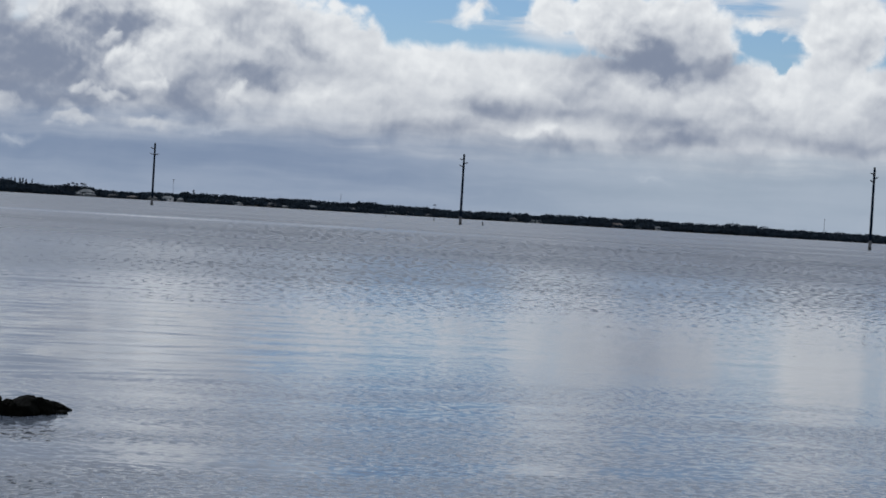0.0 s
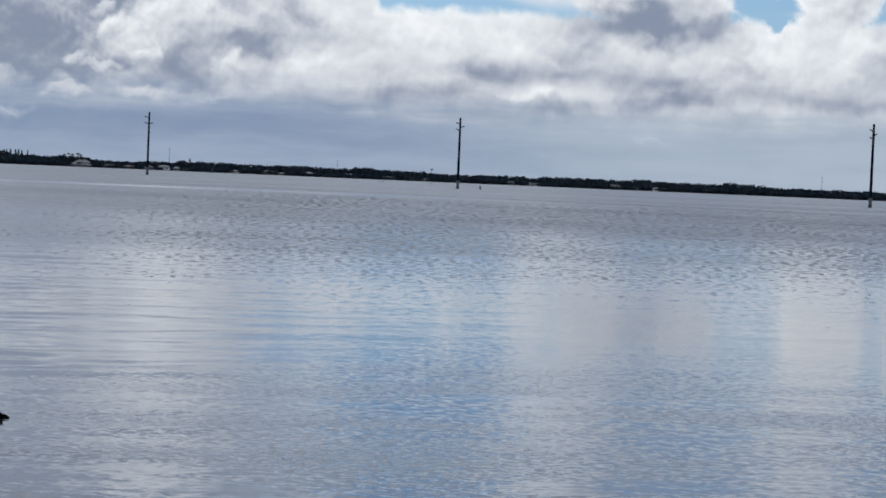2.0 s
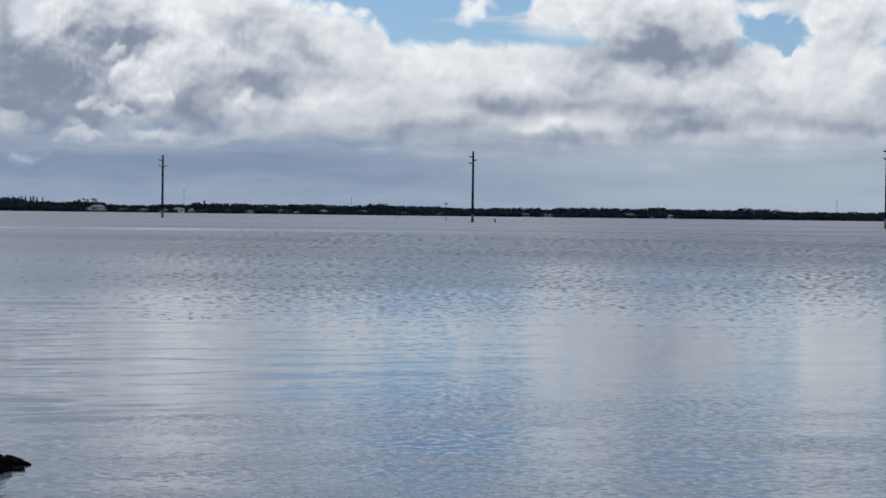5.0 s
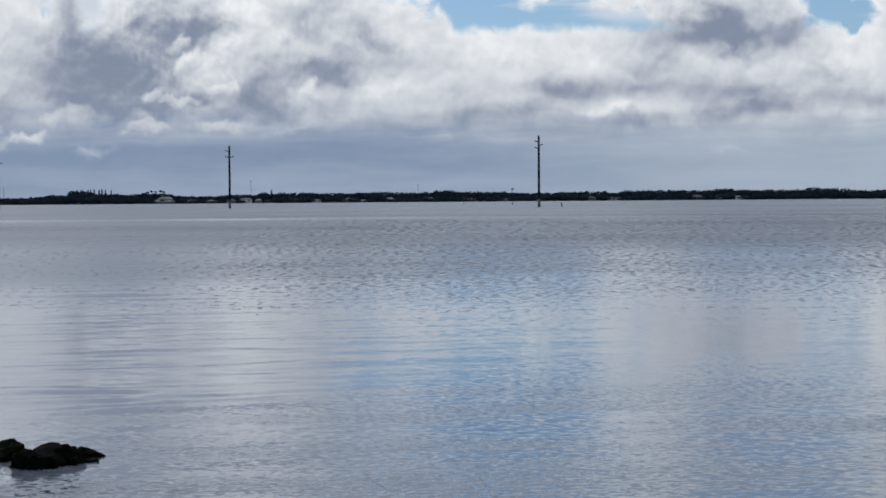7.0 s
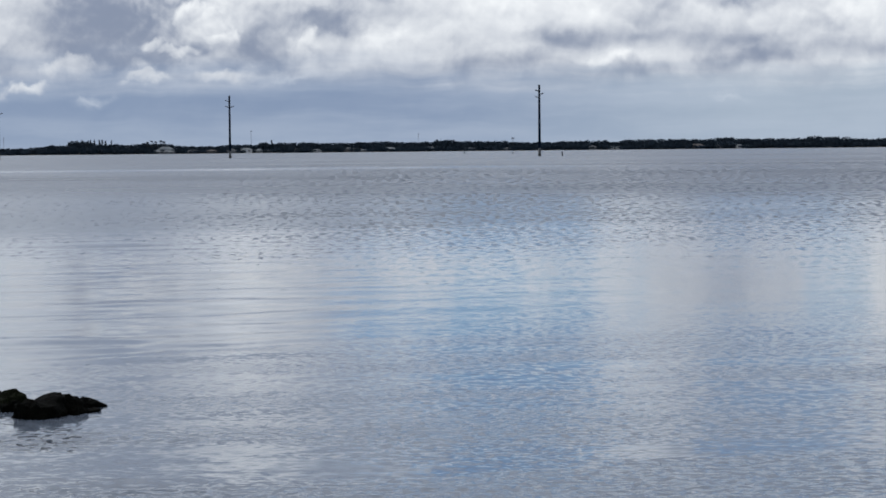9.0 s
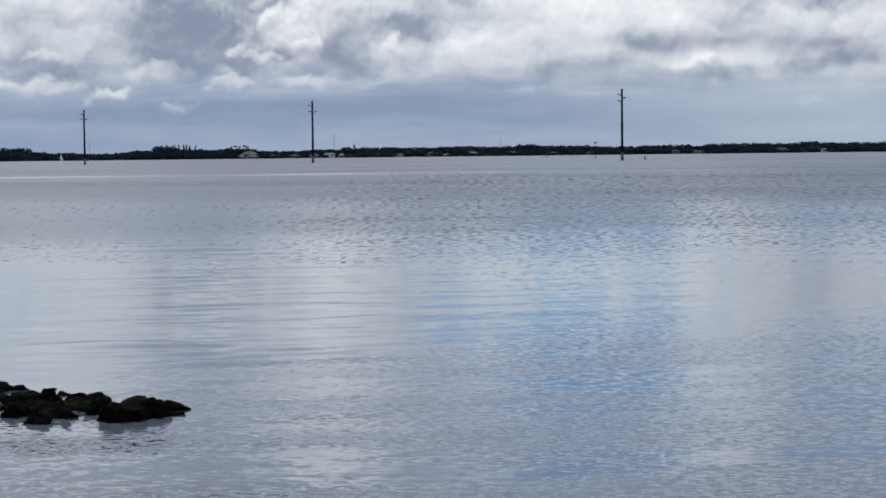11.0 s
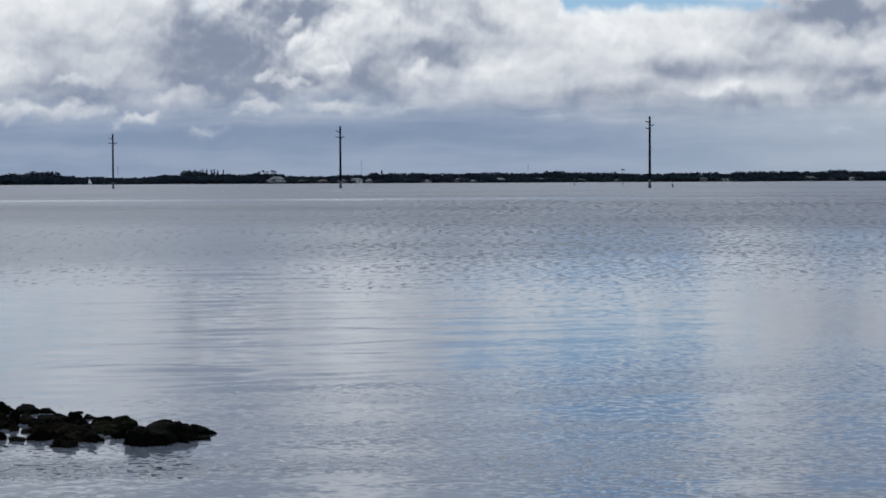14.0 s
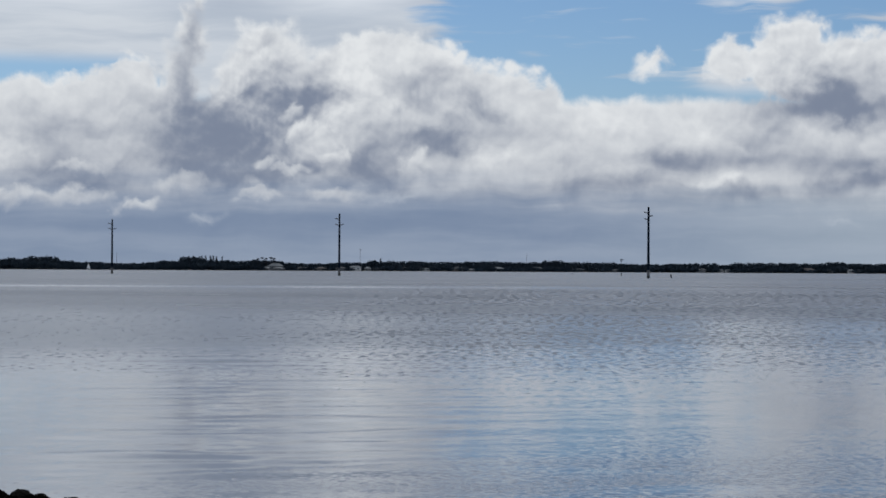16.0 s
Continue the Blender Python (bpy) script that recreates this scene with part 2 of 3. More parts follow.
# heading, elevation, half width, half height and brightness of single cloud heads
FAR_HEADS = [
    (-5.18, 6.87, 0.63, 0.46, 0.98), (-5.78, 6.4, 0.3, 0.4, 0.92), (-4.2, 6.21, 0.36, 0.36, 0.88), (-8.49, 5.89, 0.43, 0.4, 0.9), (-9.41, 5.82, 0.43, 0.33, 0.92),
    (-6.39, 5.71, 0.5, 0.43, 0.84), (10.11, 6.75, 0.96, 0.69, 1), (10.86, 6.65, 0.5, 0.5, 0.95), (8.38, 6.61, 0.66, 0.4, 0.9), (9.12, 5.62, 0.5, 0.74, 0.86),
    (12.06, 6.08, 0.82, 0.62, 0.93), (13.06, 5.88, 0.58, 0.73, 0.95), (16.42, 6.4, 0.69, 0.8, 0.97), (17.33, 6.51, 0.55, 0.62, 0.95), (19.52, 7, 0.91, 0.95, 0.97),
    (15.7, 5.99, 0.4, 0.65, 0.9),
]
NEAR_HEADS = [
    (-3.52, 3.74, 0.76, 0.63, 1.04), (-4.14, 3.97, 0.36, 0.43, 0.95), (-4.5, 4.56, 0.28, 0.36, 0.9), (-3.19, 3.21, 0.53, 0.36, 0.98), (-5.1, 3.14, 0.5, 0.26, 0.76),
    (-4.48, 2.98, 0.56, 0.18, 0.72), (-0.8, 3.13, 0.5, 0.46, 0.9), (-12.51, 3.12, 0.83, 0.53, 0.94), (-10.45, 2.85, 0.99, 0.3, 0.68), (-8.97, 1.83, 0.76, 0.26, 0.78),
    (-10.78, 2.05, 1.24, 0.36, 0.68), (-12.6, 2.01, 1.32, 0.33, 0.7), (-7.68, 2.4, 0.76, 0.43, 0.58), (-5.34, 2.05, 0.83, 0.23, 0.66), (-3.19, 2.13, 0.91, 0.3, 0.58),
]
# where the cloud is most broken
ROUGH = [
    (-5.16, 4.72, 3.14, 2.48, 1), (-0.04, 4.75, 1.98, 1.65, 0.4), (10.52, 5.79, 3.3, 1.32, 0.45), (17.15, 5.73, 2.91, 1.64, 0.35),
]
# tall bright and grey clouds higher up
TOWERS = [
    (-2.8, 10.5, 1.2, 5, 0.45), (-10.8, 10.5, 1.8, 5, 0.3), (-6.3, 10, 1.7, 5, -0.6), (0.2, 10, 1.5, 5, -0.45), (8.5, 11, 0.9, 5, 0.6),
    (10.8, 10, 1.3, 5, -0.6), (-14.5, 10, 1.5, 5, -0.3),
]
SCRAPS = [
    (-6.96, 1.64, 0.4, 0.13, 0.45), (11.41, 1.26, 0.5, 0.1, 0.3), (-1.38, 2.18, 0.99, 0.13, 0.3),
]
build_sky()

sun = new("sun", bpy.data.lights.new("sun", "SUN"))
sun.data.energy, sun.data.angle, sun.data.color = 1.0, radians(10), (1.0, 0.95, 0.88)
a, e = radians(SUN_TURN), radians(SUN_UP)
sun_way = Vector((math.sin(a) * math.cos(e), math.cos(a) * math.cos(e), math.sin(e)))
sun.matrix_world = look(sun_way * 100, (0, 0, 0))


# ---- materials ----
def material(name, dark, light, scale=4.0, rough=0.7, metal=0.0, bump=0.3, stretch=(1, 1, 1), vary=0.0, fine=None, shine=0.5):
    """A surface mottled between two colours at two scales, with fine relief."""
    mat = bpy.data.materials.new(name)
    mat.use_nodes = True
    tree = mat.node_tree
    g = Graph(tree)
    b = tree.nodes["Principled BSDF"]
    p = g.v("MULTIPLY", g.node("ShaderNodeTexCoord").outputs["Object"], stretch)
    n1 = g.noise(p, scale, 5.0, 0.6)["Fac"]
    n2 = g.noise(p, fine or scale * 7.3, 3.0, 0.6)["Fac"]
    f = g.m("ADD", g.m("MULTIPLY", n1, 0.65), g.m("MULTIPLY", n2, 0.35))
    f = g.ramp(f, 0.32, 0.68)
    col = g.mix(f, dark, light)
    if vary:
        r = g.node("ShaderNodeObjectInfo").outputs["Random"]
        col = g.mix(1.0, col, g.mix(r, (1 - vary, 1 - vary, 1 - vary), (1 + vary * 0.4, 1.0, 1 - vary * 0.3)), "MULTIPLY")
    g.put(b.inputs["Base Color"], col)
    g.put(b.inputs["Roughness"], g.m("MULTIPLY_ADD", n2, 0.2, rough - 0.1))
    b.inputs["Metallic"].default_value = metal
    b.inputs["Specular IOR Level"].default_value = shine
    if bump:
        bn = g.node("ShaderNodeBump")
        bn.inputs["Strength"].default_value = bump
        bn.inputs["Distance"].default_value = 0.02
        g.put(bn.inputs["Height"], f)
        g.put(b.inputs["Normal"], bn.outputs[0])
    return mat


def water_material():
    """Murky lagoon water: chop far out, a calm strip, fine ripples close to the shore."""
    mat = bpy.data.materials.new("lagoon_water")
    mat.use_nodes = True
    tree = mat.node_tree
    g = Graph(tree)
    b = tree.nodes["Principled BSDF"]
    pos = g.node("ShaderNodeNewGeometry").outputs["Position"]

    def amount(name):
        n = g.node("ShaderNodeAttribute")
        n.attribute_name = name
        return n.outputs["Fac"]

    def slopes(scale, stretch, detail, rough, seed):
        p = g.v("MULTIPLY_ADD", pos, (*stretch, 1.0), (seed, seed * 1.7, seed))
        return g.v("SUBTRACT", g.noise(p, scale, detail, rough)["Color"], (0.5, 0.5, 0.5))

    def scaled(v, k):
        n = g.node("ShaderNodeVectorMath", op="SCALE")
        g.put(n.inputs[0], v)
        g.put(n.inputs["Scale"], k)
        return n.outputs[0]

    chop, ripple, far, dashed, near = amount("chop"), amount("ripple"), amount("far"), amount("dash"), amount("near")
    glass = g.v("MULTIPLY", slopes(1.0, (6.0, 38.0), 3.0, 0.6, 2.3), (0.3, 1.0, 0.0))
    short = slopes(1.0, (13.0, 19.0), 3.0, 0.62, 7.7)
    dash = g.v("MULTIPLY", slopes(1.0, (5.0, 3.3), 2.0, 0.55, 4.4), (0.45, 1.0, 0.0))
    tiny = slopes(8.0, (0.6, 1.0), 4.0, 0.65, 3.1)
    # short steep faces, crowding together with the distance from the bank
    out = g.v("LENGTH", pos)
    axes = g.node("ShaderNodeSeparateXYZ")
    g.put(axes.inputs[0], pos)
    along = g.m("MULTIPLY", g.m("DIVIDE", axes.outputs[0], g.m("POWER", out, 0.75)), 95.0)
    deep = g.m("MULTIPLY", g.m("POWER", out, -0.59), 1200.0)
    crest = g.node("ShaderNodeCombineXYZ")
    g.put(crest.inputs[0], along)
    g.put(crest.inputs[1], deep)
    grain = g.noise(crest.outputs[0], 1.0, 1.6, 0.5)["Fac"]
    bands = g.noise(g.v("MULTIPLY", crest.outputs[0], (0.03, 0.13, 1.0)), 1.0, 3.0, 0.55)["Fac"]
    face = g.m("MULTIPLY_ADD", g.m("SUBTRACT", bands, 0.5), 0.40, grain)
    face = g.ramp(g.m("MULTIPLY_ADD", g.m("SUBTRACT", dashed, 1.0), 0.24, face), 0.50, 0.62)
    gust = g.ramp(g.noise(g.v("MULTIPLY", pos, (0.28, 1.0, 1.0)), 0.85, 3.0)["Fac"], 0.36, 0.64, 0.18, 1.35)
    total = scaled(glass, g.m("MULTIPLY_ADD", ripple, -0.02, 0.10))
    total = g.v("ADD", total, scaled(short, g.m("MULTIPLY", g.m("MULTIPLY", ripple, gust), g.m("MULTIPLY_ADD", near, 0.9, 1.0))))
    total = g.v("ADD", total, scaled(tiny, g.m("MULTIPLY_ADD", chop, 0.10, g.m("MULTIPLY", far, 0.42))))
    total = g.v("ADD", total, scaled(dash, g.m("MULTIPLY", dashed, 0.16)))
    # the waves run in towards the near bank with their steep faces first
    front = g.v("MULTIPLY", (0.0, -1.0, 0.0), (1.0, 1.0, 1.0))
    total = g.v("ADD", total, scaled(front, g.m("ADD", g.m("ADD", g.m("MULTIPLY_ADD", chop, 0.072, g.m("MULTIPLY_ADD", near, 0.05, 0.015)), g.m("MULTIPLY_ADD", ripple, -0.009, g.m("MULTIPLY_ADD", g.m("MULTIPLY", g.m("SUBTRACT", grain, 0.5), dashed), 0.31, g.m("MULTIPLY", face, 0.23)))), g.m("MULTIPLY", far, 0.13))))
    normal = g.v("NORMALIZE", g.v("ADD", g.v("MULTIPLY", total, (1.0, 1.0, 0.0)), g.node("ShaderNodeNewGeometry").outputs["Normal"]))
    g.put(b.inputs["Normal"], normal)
    murk = g.noise(pos, 0.05, 4.0)["Fac"]
    g.put(b.inputs["Base Color"], g.mix(murk, (0.090, 0.110, 0.140), (0.117, 0.136, 0.166)))
    g.put(b.inputs["Roughness"], g.m("MULTIPLY_ADD", chop, 0.21, 0.06))
    b.inputs["IOR"].default_value = 1.333
    return mat


WATER = water_material()
MUD = material("lagoon_mud", (0.04, 0.036, 0.03), (0.09, 0.08, 0.062), 0.8, 0.85)
ROCK = material("wet_rock", (0.0006, 0.0009, 0.0007), (0.0035, 0.0042, 0.003), 9.0, 0.85, bump=0.9, vary=0.4, fine=60.0, shine=0.03)
ROCK_DRY = material("brown_rock", (0.002, 0.002, 0.0012), (0.014, 0.0125, 0.007), 8.0, 0.9, bump=0.9, vary=0.4, fine=55.0, shine=0.03)
ROCK_GREEN = material("algae_rock", (0.0015, 0.0022, 0.001), (0.010, 0.013, 0.006), 8.0, 0.9, bump=0.9, vary=0.3, fine=55.0, shine=0.03)
POLE = material("weathered_pole", (0.0015, 0.0055, 0.014), (0.003, 0.010, 0.021), 0.8, 0.9, stretch=(3, 3, 0.4), shine=0.05)
CAP = material("pole_collar", (0.08, 0.082, 0.085), (0.13, 0.13, 0.13), 2.0, 0.85)
FOOT = material("tarred_foot", (0.015, 0.015, 0.015), (0.035, 0.033, 0.03), 2.0, 0.8)
GLAZE = material("glazed_insulator", (0.05, 0.05, 0.055), (0.09, 0.09, 0.10), 6.0, 0.35)
STEEL = material("galvanised_steel", (0.16, 0.165, 0.17), (0.26, 0.265, 0.27), 2.0, 0.5, 0.7)
# foliage with the blue haze of the distance mixed into its base colours
LEAF = material("hazed_far_leaves", (0.012, 0.022, 0.034), (0.024, 0.036, 0.050), 0.12, 0.8, bump=0.0, fine=0.9, shine=0.1)
NEEDLE = material("hazed_needles", (0.010, 0.018, 0.028), (0.021, 0.031, 0.042), 0.4, 0.8, bump=0.0, shine=0.1)
BARK = material("far_bark", (0.02, 0.018, 0.018), (0.045, 0.04, 0.038), 1.5, 0.9)
WHITE = material("white_paint", (0.42, 0.43, 0.44), (0.55, 0.55, 0.55), 0.5, 0.6, bump=0.1)
PALE = material("pale_stucco", (0.11, 0.12, 0.125), (0.17, 0.18, 0.18), 0.5, 0.8, bump=0.1)
TAN = material("tan_stucco", (0.075, 0.07, 0.066), (0.12, 0.11, 0.10), 0.5, 0.8, bump=0.1)
GREY = material("grey_siding", (0.055, 0.062, 0.068), (0.09, 0.097, 0.104), 0.5, 0.8, bump=0.1)
ROOF_GREY = material("grey_shingles", (0.04, 0.045, 0.05), (0.07, 0.075, 0.08), 0.6, 0.85)
ROOF_BROWN = material("brown_shingles", (0.05, 0.044, 0.042), (0.08, 0.07, 0.066), 0.6, 0.85)
ROOF_PALE = material("pale_metal_roof", (0.10, 0.115, 0.125), (0.16, 0.175, 0.185), 0.6, 0.6, shine=0.2)
PANE = material("window_glass", (0.02, 0.025, 0.03), (0.04, 0.045, 0.05), 0.5, 0.12, bump=0.0)
SAIL = material("sail_cloth", (0.80, 0.80, 0.80), (0.90, 0.90, 0.89), 0.8, 0.7, bump=0.1)


# ---- building helpers ----
def part(name, bm, mat, parent=None, label=""):
    """Links a bmesh as one mesh object under a thing."""
    mesh = bpy.data.meshes.new(name)
    bm.to_mesh(mesh)
    bm.free()
    mesh.materials.append(mat)
    ob = new(name, mesh)
    ob.parent = parent
    if label:
        tagged(ob, label)
    return ob


def thing(name, at, label, category, group="", turn=0.0, kind=""):
    ob = new(name)
    ob.matrix_basis = pose(*at, 0, 0, turn)
    return tagged(ob, label, category, group, kind)


def add_box(bm, size, at, bevel=0.0, turn=None):
    made = bmesh.ops.create_cube(bm, size=1.0)["verts"]
    m = Matrix.Translation(at) @ (turn or Matrix()) @ Matrix.Diagonal((*size, 1))
    bmesh.ops.transform(bm, matrix=m, verts=made)
    if bevel:
        edges = list({e for v in made for e in v.link_edges})
        bmesh.ops.bevel(bm, geom=edges, offset=bevel, segments=1, affect="EDGES")
    return bm


def add_rod(bm, start, end, r1, r2, sides=8):
    start, end = Vector(start), Vector(end)
    d = end - start
    made = bmesh.ops.create_cone(bm, cap_ends=True, segments=sides, radius1=r1, radius2=r2, depth=d.length)["verts"]
    m = Matrix.Translation((start + end) / 2) @ d.to_track_quat("Z", "Y").to_matrix().to_4x4()
    bmesh.ops.transform(bm, matrix=m, verts=made)
    return bm


def add_leaves(bm, middle, radii, count, size, rng):
    """Loose leafy scraps filling an ellipsoid, denser towards its skin."""
    for _ in range(count):
        d = Vector((rng.gauss(0, 1), rng.gauss(0, 1), rng.gauss(0, 1))).normalized() * rng.random() ** 0.4
        c = Vector(middle) + Vector((d.x * radii[0], d.y * radii[1], d.z * radii[2]))
        q = Euler((rng.uniform(0, 6.3), rng.uniform(0, 6.3), rng.uniform(0, 6.3))).to_matrix()
        s = size * rng.uniform(0.6, 1.4)
        corners = [c + q @ Vector(v) for v in ((-s, -0.6 * s, 0), (s, -0.5 * s, 0.2 * s), (0.7 * s, 0.6 * s, 0), (-0.6 * s, 0.7 * s, -0.2 * s))]
        bm.faces.new([bm.verts.new(v) for v in corners])


# ---- water and land ----
SHORE = 1850.0


def build_ground():
    """One sheet: the near bank, the lagoon bed and the low land of the far shore."""
    bm = bmesh.new()
    lines = [(-2500, 0.6), (-40, 0.5), (-6, 0.35), (0.5, 0.05), (3.0, -0.25), (12, -0.5), (60, -1.2), (SHORE - 60, -1.5), (SHORE - 1, -0.3), (SHORE + 1, 0.12), (SHORE + 8, 0.5), (SHORE + 30, 1.2), (SHORE + 400, 2.0), (4800, 3.0)]
    xs = [-4000, -1500, -600, -200, -60, -20, -5, 0, 5, 20, 60, 200, 600, 1500, 4000]
    rng = random.Random(2)
    grid = [[bm.verts.new((x, y, z + rng.uniform(-0.04, 0.04))) for x in xs] for y, z in lines]
    for r0, r1 in zip(grid, grid[1:]):
        for i in range(len(xs) - 1):
            bm.faces.new((r0[i], r0[i + 1], r1[i + 1], r1[i]))
    return tagged(part("ground", bm, MUD), "muddy lagoon bed and low far shore", "ground", kind="structure")


def build_water():
    """A sheet in rings round the near bank, with real waves where they can be told apart."""
    rng = np.random.default_rng(5)
    rings = [0.8, 3.0, 5.0]
    r = 7.0
    while r < 250.0:
        rings.append(r)
        r += 0.03 if r < 16 else r * (0.0018 if 30 < r < 130 else 0.003)
    while r < 4300.0:
        rings.append(r)
        r *= 1.1
    rings = np.array(rings)
    turns = np.radians(np.concatenate([np.arange(-180, -15, 5.0), np.arange(-14, 19.5, 0.07), np.arange(20, 180, 5.0)]))
    rr, aa = np.meshgrid(rings, turns, indexing="ij")
    x, y = rr * np.sin(aa), rr * np.cos(aa)

    def smooth(v, lo, hi):
        t = np.clip((v - lo) / (hi - lo), 0, 1)
        return t * t * (3 - 2 * t)

    def drift(scale, seed):
        """Slow, wandering variation between about -1 and 1."""
        q = np.random.default_rng(seed)
        v = np.zeros_like(x)
        for _ in range(7):
            d, k = q.uniform(0, 6.28), scale * q.uniform(0.5, 2.2)
            v += np.sin(x * k * 0.6 * np.cos(d) + y * k * np.sin(d) + q.uniform(0, 6.28))
        return v / 3.0

    reach = rr * (1 + 0.10 * drift(0.35, 1)) * (1 - 0.16 * np.clip(np.degrees(aa), -10, 18) / 18)
    chop = smooth(reach, 22.0, 50.0) * (0.92 + 0.12 * drift(0.12, 2))
    slick = np.exp(-(((y - 178 - 0.03 * x) / 15.0) ** 2)) * smooth(-x, -50, 15)
    slick = np.maximum(slick, 0.15 * smooth(rr, 180, 300))
    chop = np.clip(chop * (1 - 0.62 * slick), 0, 1.2)
    ripple = np.clip(smooth(-reach, -16.8, -11.8) + 0.3 * drift(0.9, 3) * smooth(-reach, -21, -15), 0, 1)
    turned = np.degrees(aa)
    calm = np.clip(1 - chop - 0.6 * ripple, 0, 1) * (0.10 + 0.9 * smooth(-turned, -2, 3) * smooth(turned, -13, -7)) * (0.75 + 0.4 * drift(0.5, 4))

    cell = np.where(rr < 16, 0.03, rr * 0.002)
    z = np.zeros_like(x)
    fade_all = smooth(-rr, -250, -150)
    inside = smooth(aa, math.radians(-14), math.radians(-13.5)) * smooth(-aa, math.radians(-19.4), math.radians(-19))
    for kind, count, short, long, slope, spread in ((chop * smooth(-rr, -80, -50), 50, 0.24, 0.60, 0.028, 0.95), (ripple, 36, 0.11, 0.34, 0.022, 1.2), (calm, 28, 0.5, 2.4, 0.042, 0.30)):
        for _ in range(count):
            wave = short * (long / short) ** rng.random()
            k = 2 * math.pi / wave
            d = math.pi / 2 + 0.12 + rng.normal(0, spread)
            size = slope / k * math.sqrt(2 / count)
            z += kind * size * np.clip(wave / (2.2 * cell) - 0.6, 0, 1) * np.sin(k * (x * math.cos(d) + y * math.sin(d)) + rng.uniform(0, 6.28))
    z *= fade_all * inside
    n, m = x.shape
    co = np.stack([x, y, z], -1).reshape(-1, 3).astype(np.float32)
    i = np.arange(n * m).reshape(n, m)
    j = np.roll(i, -1, axis=1)
    quads = np.stack([i[:-1], i[1:], j[1:], j[:-1]], -1).reshape(-1, 4)
    mesh = bpy.data.meshes.new("water")
    mesh.vertices.add(n * m)
    mesh.vertices.foreach_set("co", co.ravel())
    mesh.loops.add(quads.size)
    mesh.loops.foreach_set("vertex_index", quads.ravel().astype(np.int32))
    mesh.polygons.add(len(quads))
    mesh.polygons.foreach_set("loop_start", np.arange(0, quads.size, 4, dtype=np.int32))
    mesh.polygons.foreach_set("use_smooth", np.ones(len(quads), dtype=bool))
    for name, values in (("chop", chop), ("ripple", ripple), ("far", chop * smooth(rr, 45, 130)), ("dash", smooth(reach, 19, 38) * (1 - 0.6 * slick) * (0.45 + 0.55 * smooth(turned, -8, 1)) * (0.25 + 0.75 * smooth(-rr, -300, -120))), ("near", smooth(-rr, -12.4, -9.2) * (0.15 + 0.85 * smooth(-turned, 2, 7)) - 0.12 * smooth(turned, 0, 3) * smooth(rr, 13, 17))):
        mesh.attributes.new(name, "FLOAT", "POINT").data.foreach_set("value", values.ravel().astype(np.float32))
    mesh.update(calc_edges=True)
    mesh.validate()
    mesh.flip_normals()
    mesh.materials.append(WATER)
    return tagged(new("water", mesh), "grey-blue lagoon water, rippled far out and calm nearer", "water", kind="structure")


build_ground()
build_water()


# ---- utility poles ----
def utility_pole(x, y, arms):
    """A tall single pole standing in the water; arms: metres below the top and the side (-1 towards the near bank)."""
    base = thing("utility_pole", (x, y, 0), "dark weathered utility pole standing in the lagoon", "pole", "power line poles")
    bm = add_rod(bmesh.new(), (0, 0, 1.7), (0, 0, 15.4), 0.285, 0.215, 12)
    part("shaft", bm, POLE, base)
    bm = add_rod(bmesh.new(), (0, 0, 0.5), (0, 0, 1.75), 0.31, 0.30, 12)
    part("collar", bm, CAP, base, "pale grey concrete collar")
    bm = add_rod(bmesh.new(), (0, 0, -1.6), (0, 0, 0.55), 0.34, 0.33, 12)
    part("foot", bm, FOOT, base, "black tarred foot at the waterline")
    bm = add_rod(bmesh.new(), (0, 0, 15.38), (0, 0, 15.55), 0.20, 0.10, 12)
    part("cap", bm, STEEL, base)
    across = Vector((0.70, 0.714, 0.0))
    for below, side in arms:
        z = 15.4 - below
        root = Vector((0, 0, z)) + across * side * 0.2
        tip = root + across * side * 1.35 + Vector((0, 0, 0.28))
        bm = add_rod(bmesh.new(), root, root.lerp(tip, 0.12), 0.13, 0.11, 8)
        arm = part("bracket", bm, STEEL, base)
        bm = add_rod(bmesh.new(), root.lerp(tip, 0.1), tip, 0.055, 0.05, 8)
        for i in range(7):
            p = root.lerp(tip, 0.2 + 0.1 * i)
            add_rod(bm, p, p + (tip - root) * 0.03, 0.125, 0.10, 10)
        part("insulator", bm, GLAZE, arm)
    return base


utility_pole(-93.8, 556.5, [(1.35, -1), (2.75, -1), (2.75, 1)])
utility_pole(-25.9, 490.5, [(1.35, -1), (2.8, -1), (2.8, 1)])
utility_pole(44.6, 426.3, [(1.3, -1), (2.0, 1), (2.7, -1)])
utility_pole(114.1, 354.8, [(1.3, -1), (2.0, 1), (2.7, -1)])


# ---- pilings ----
def piling(x, y, height, lean):
    base = thing("piling", (x, y, 0), "short leaning wooden piling stub in the lagoon", "piling", "old pilings")
    bm = add_rod(bmesh.new(), (0, 0, -1.4), (0, 0, height), 0.16, 0.14, 10)
    add_rod(bm, (0, 0, height), (0, 0, height + 0.05), 0.13, 0.06, 10)
    bmesh.ops.transform(bm, matrix=pose(0, 0, 0, 4, lean, 0), verts=bm.verts)
    part("post", bm, FOOT, base)


piling(50.3, 432.0, 0.85, -12)
piling(54.5, 600.0, 0.8, 9)
piling(45.0, 680.0, 0.75, -6)


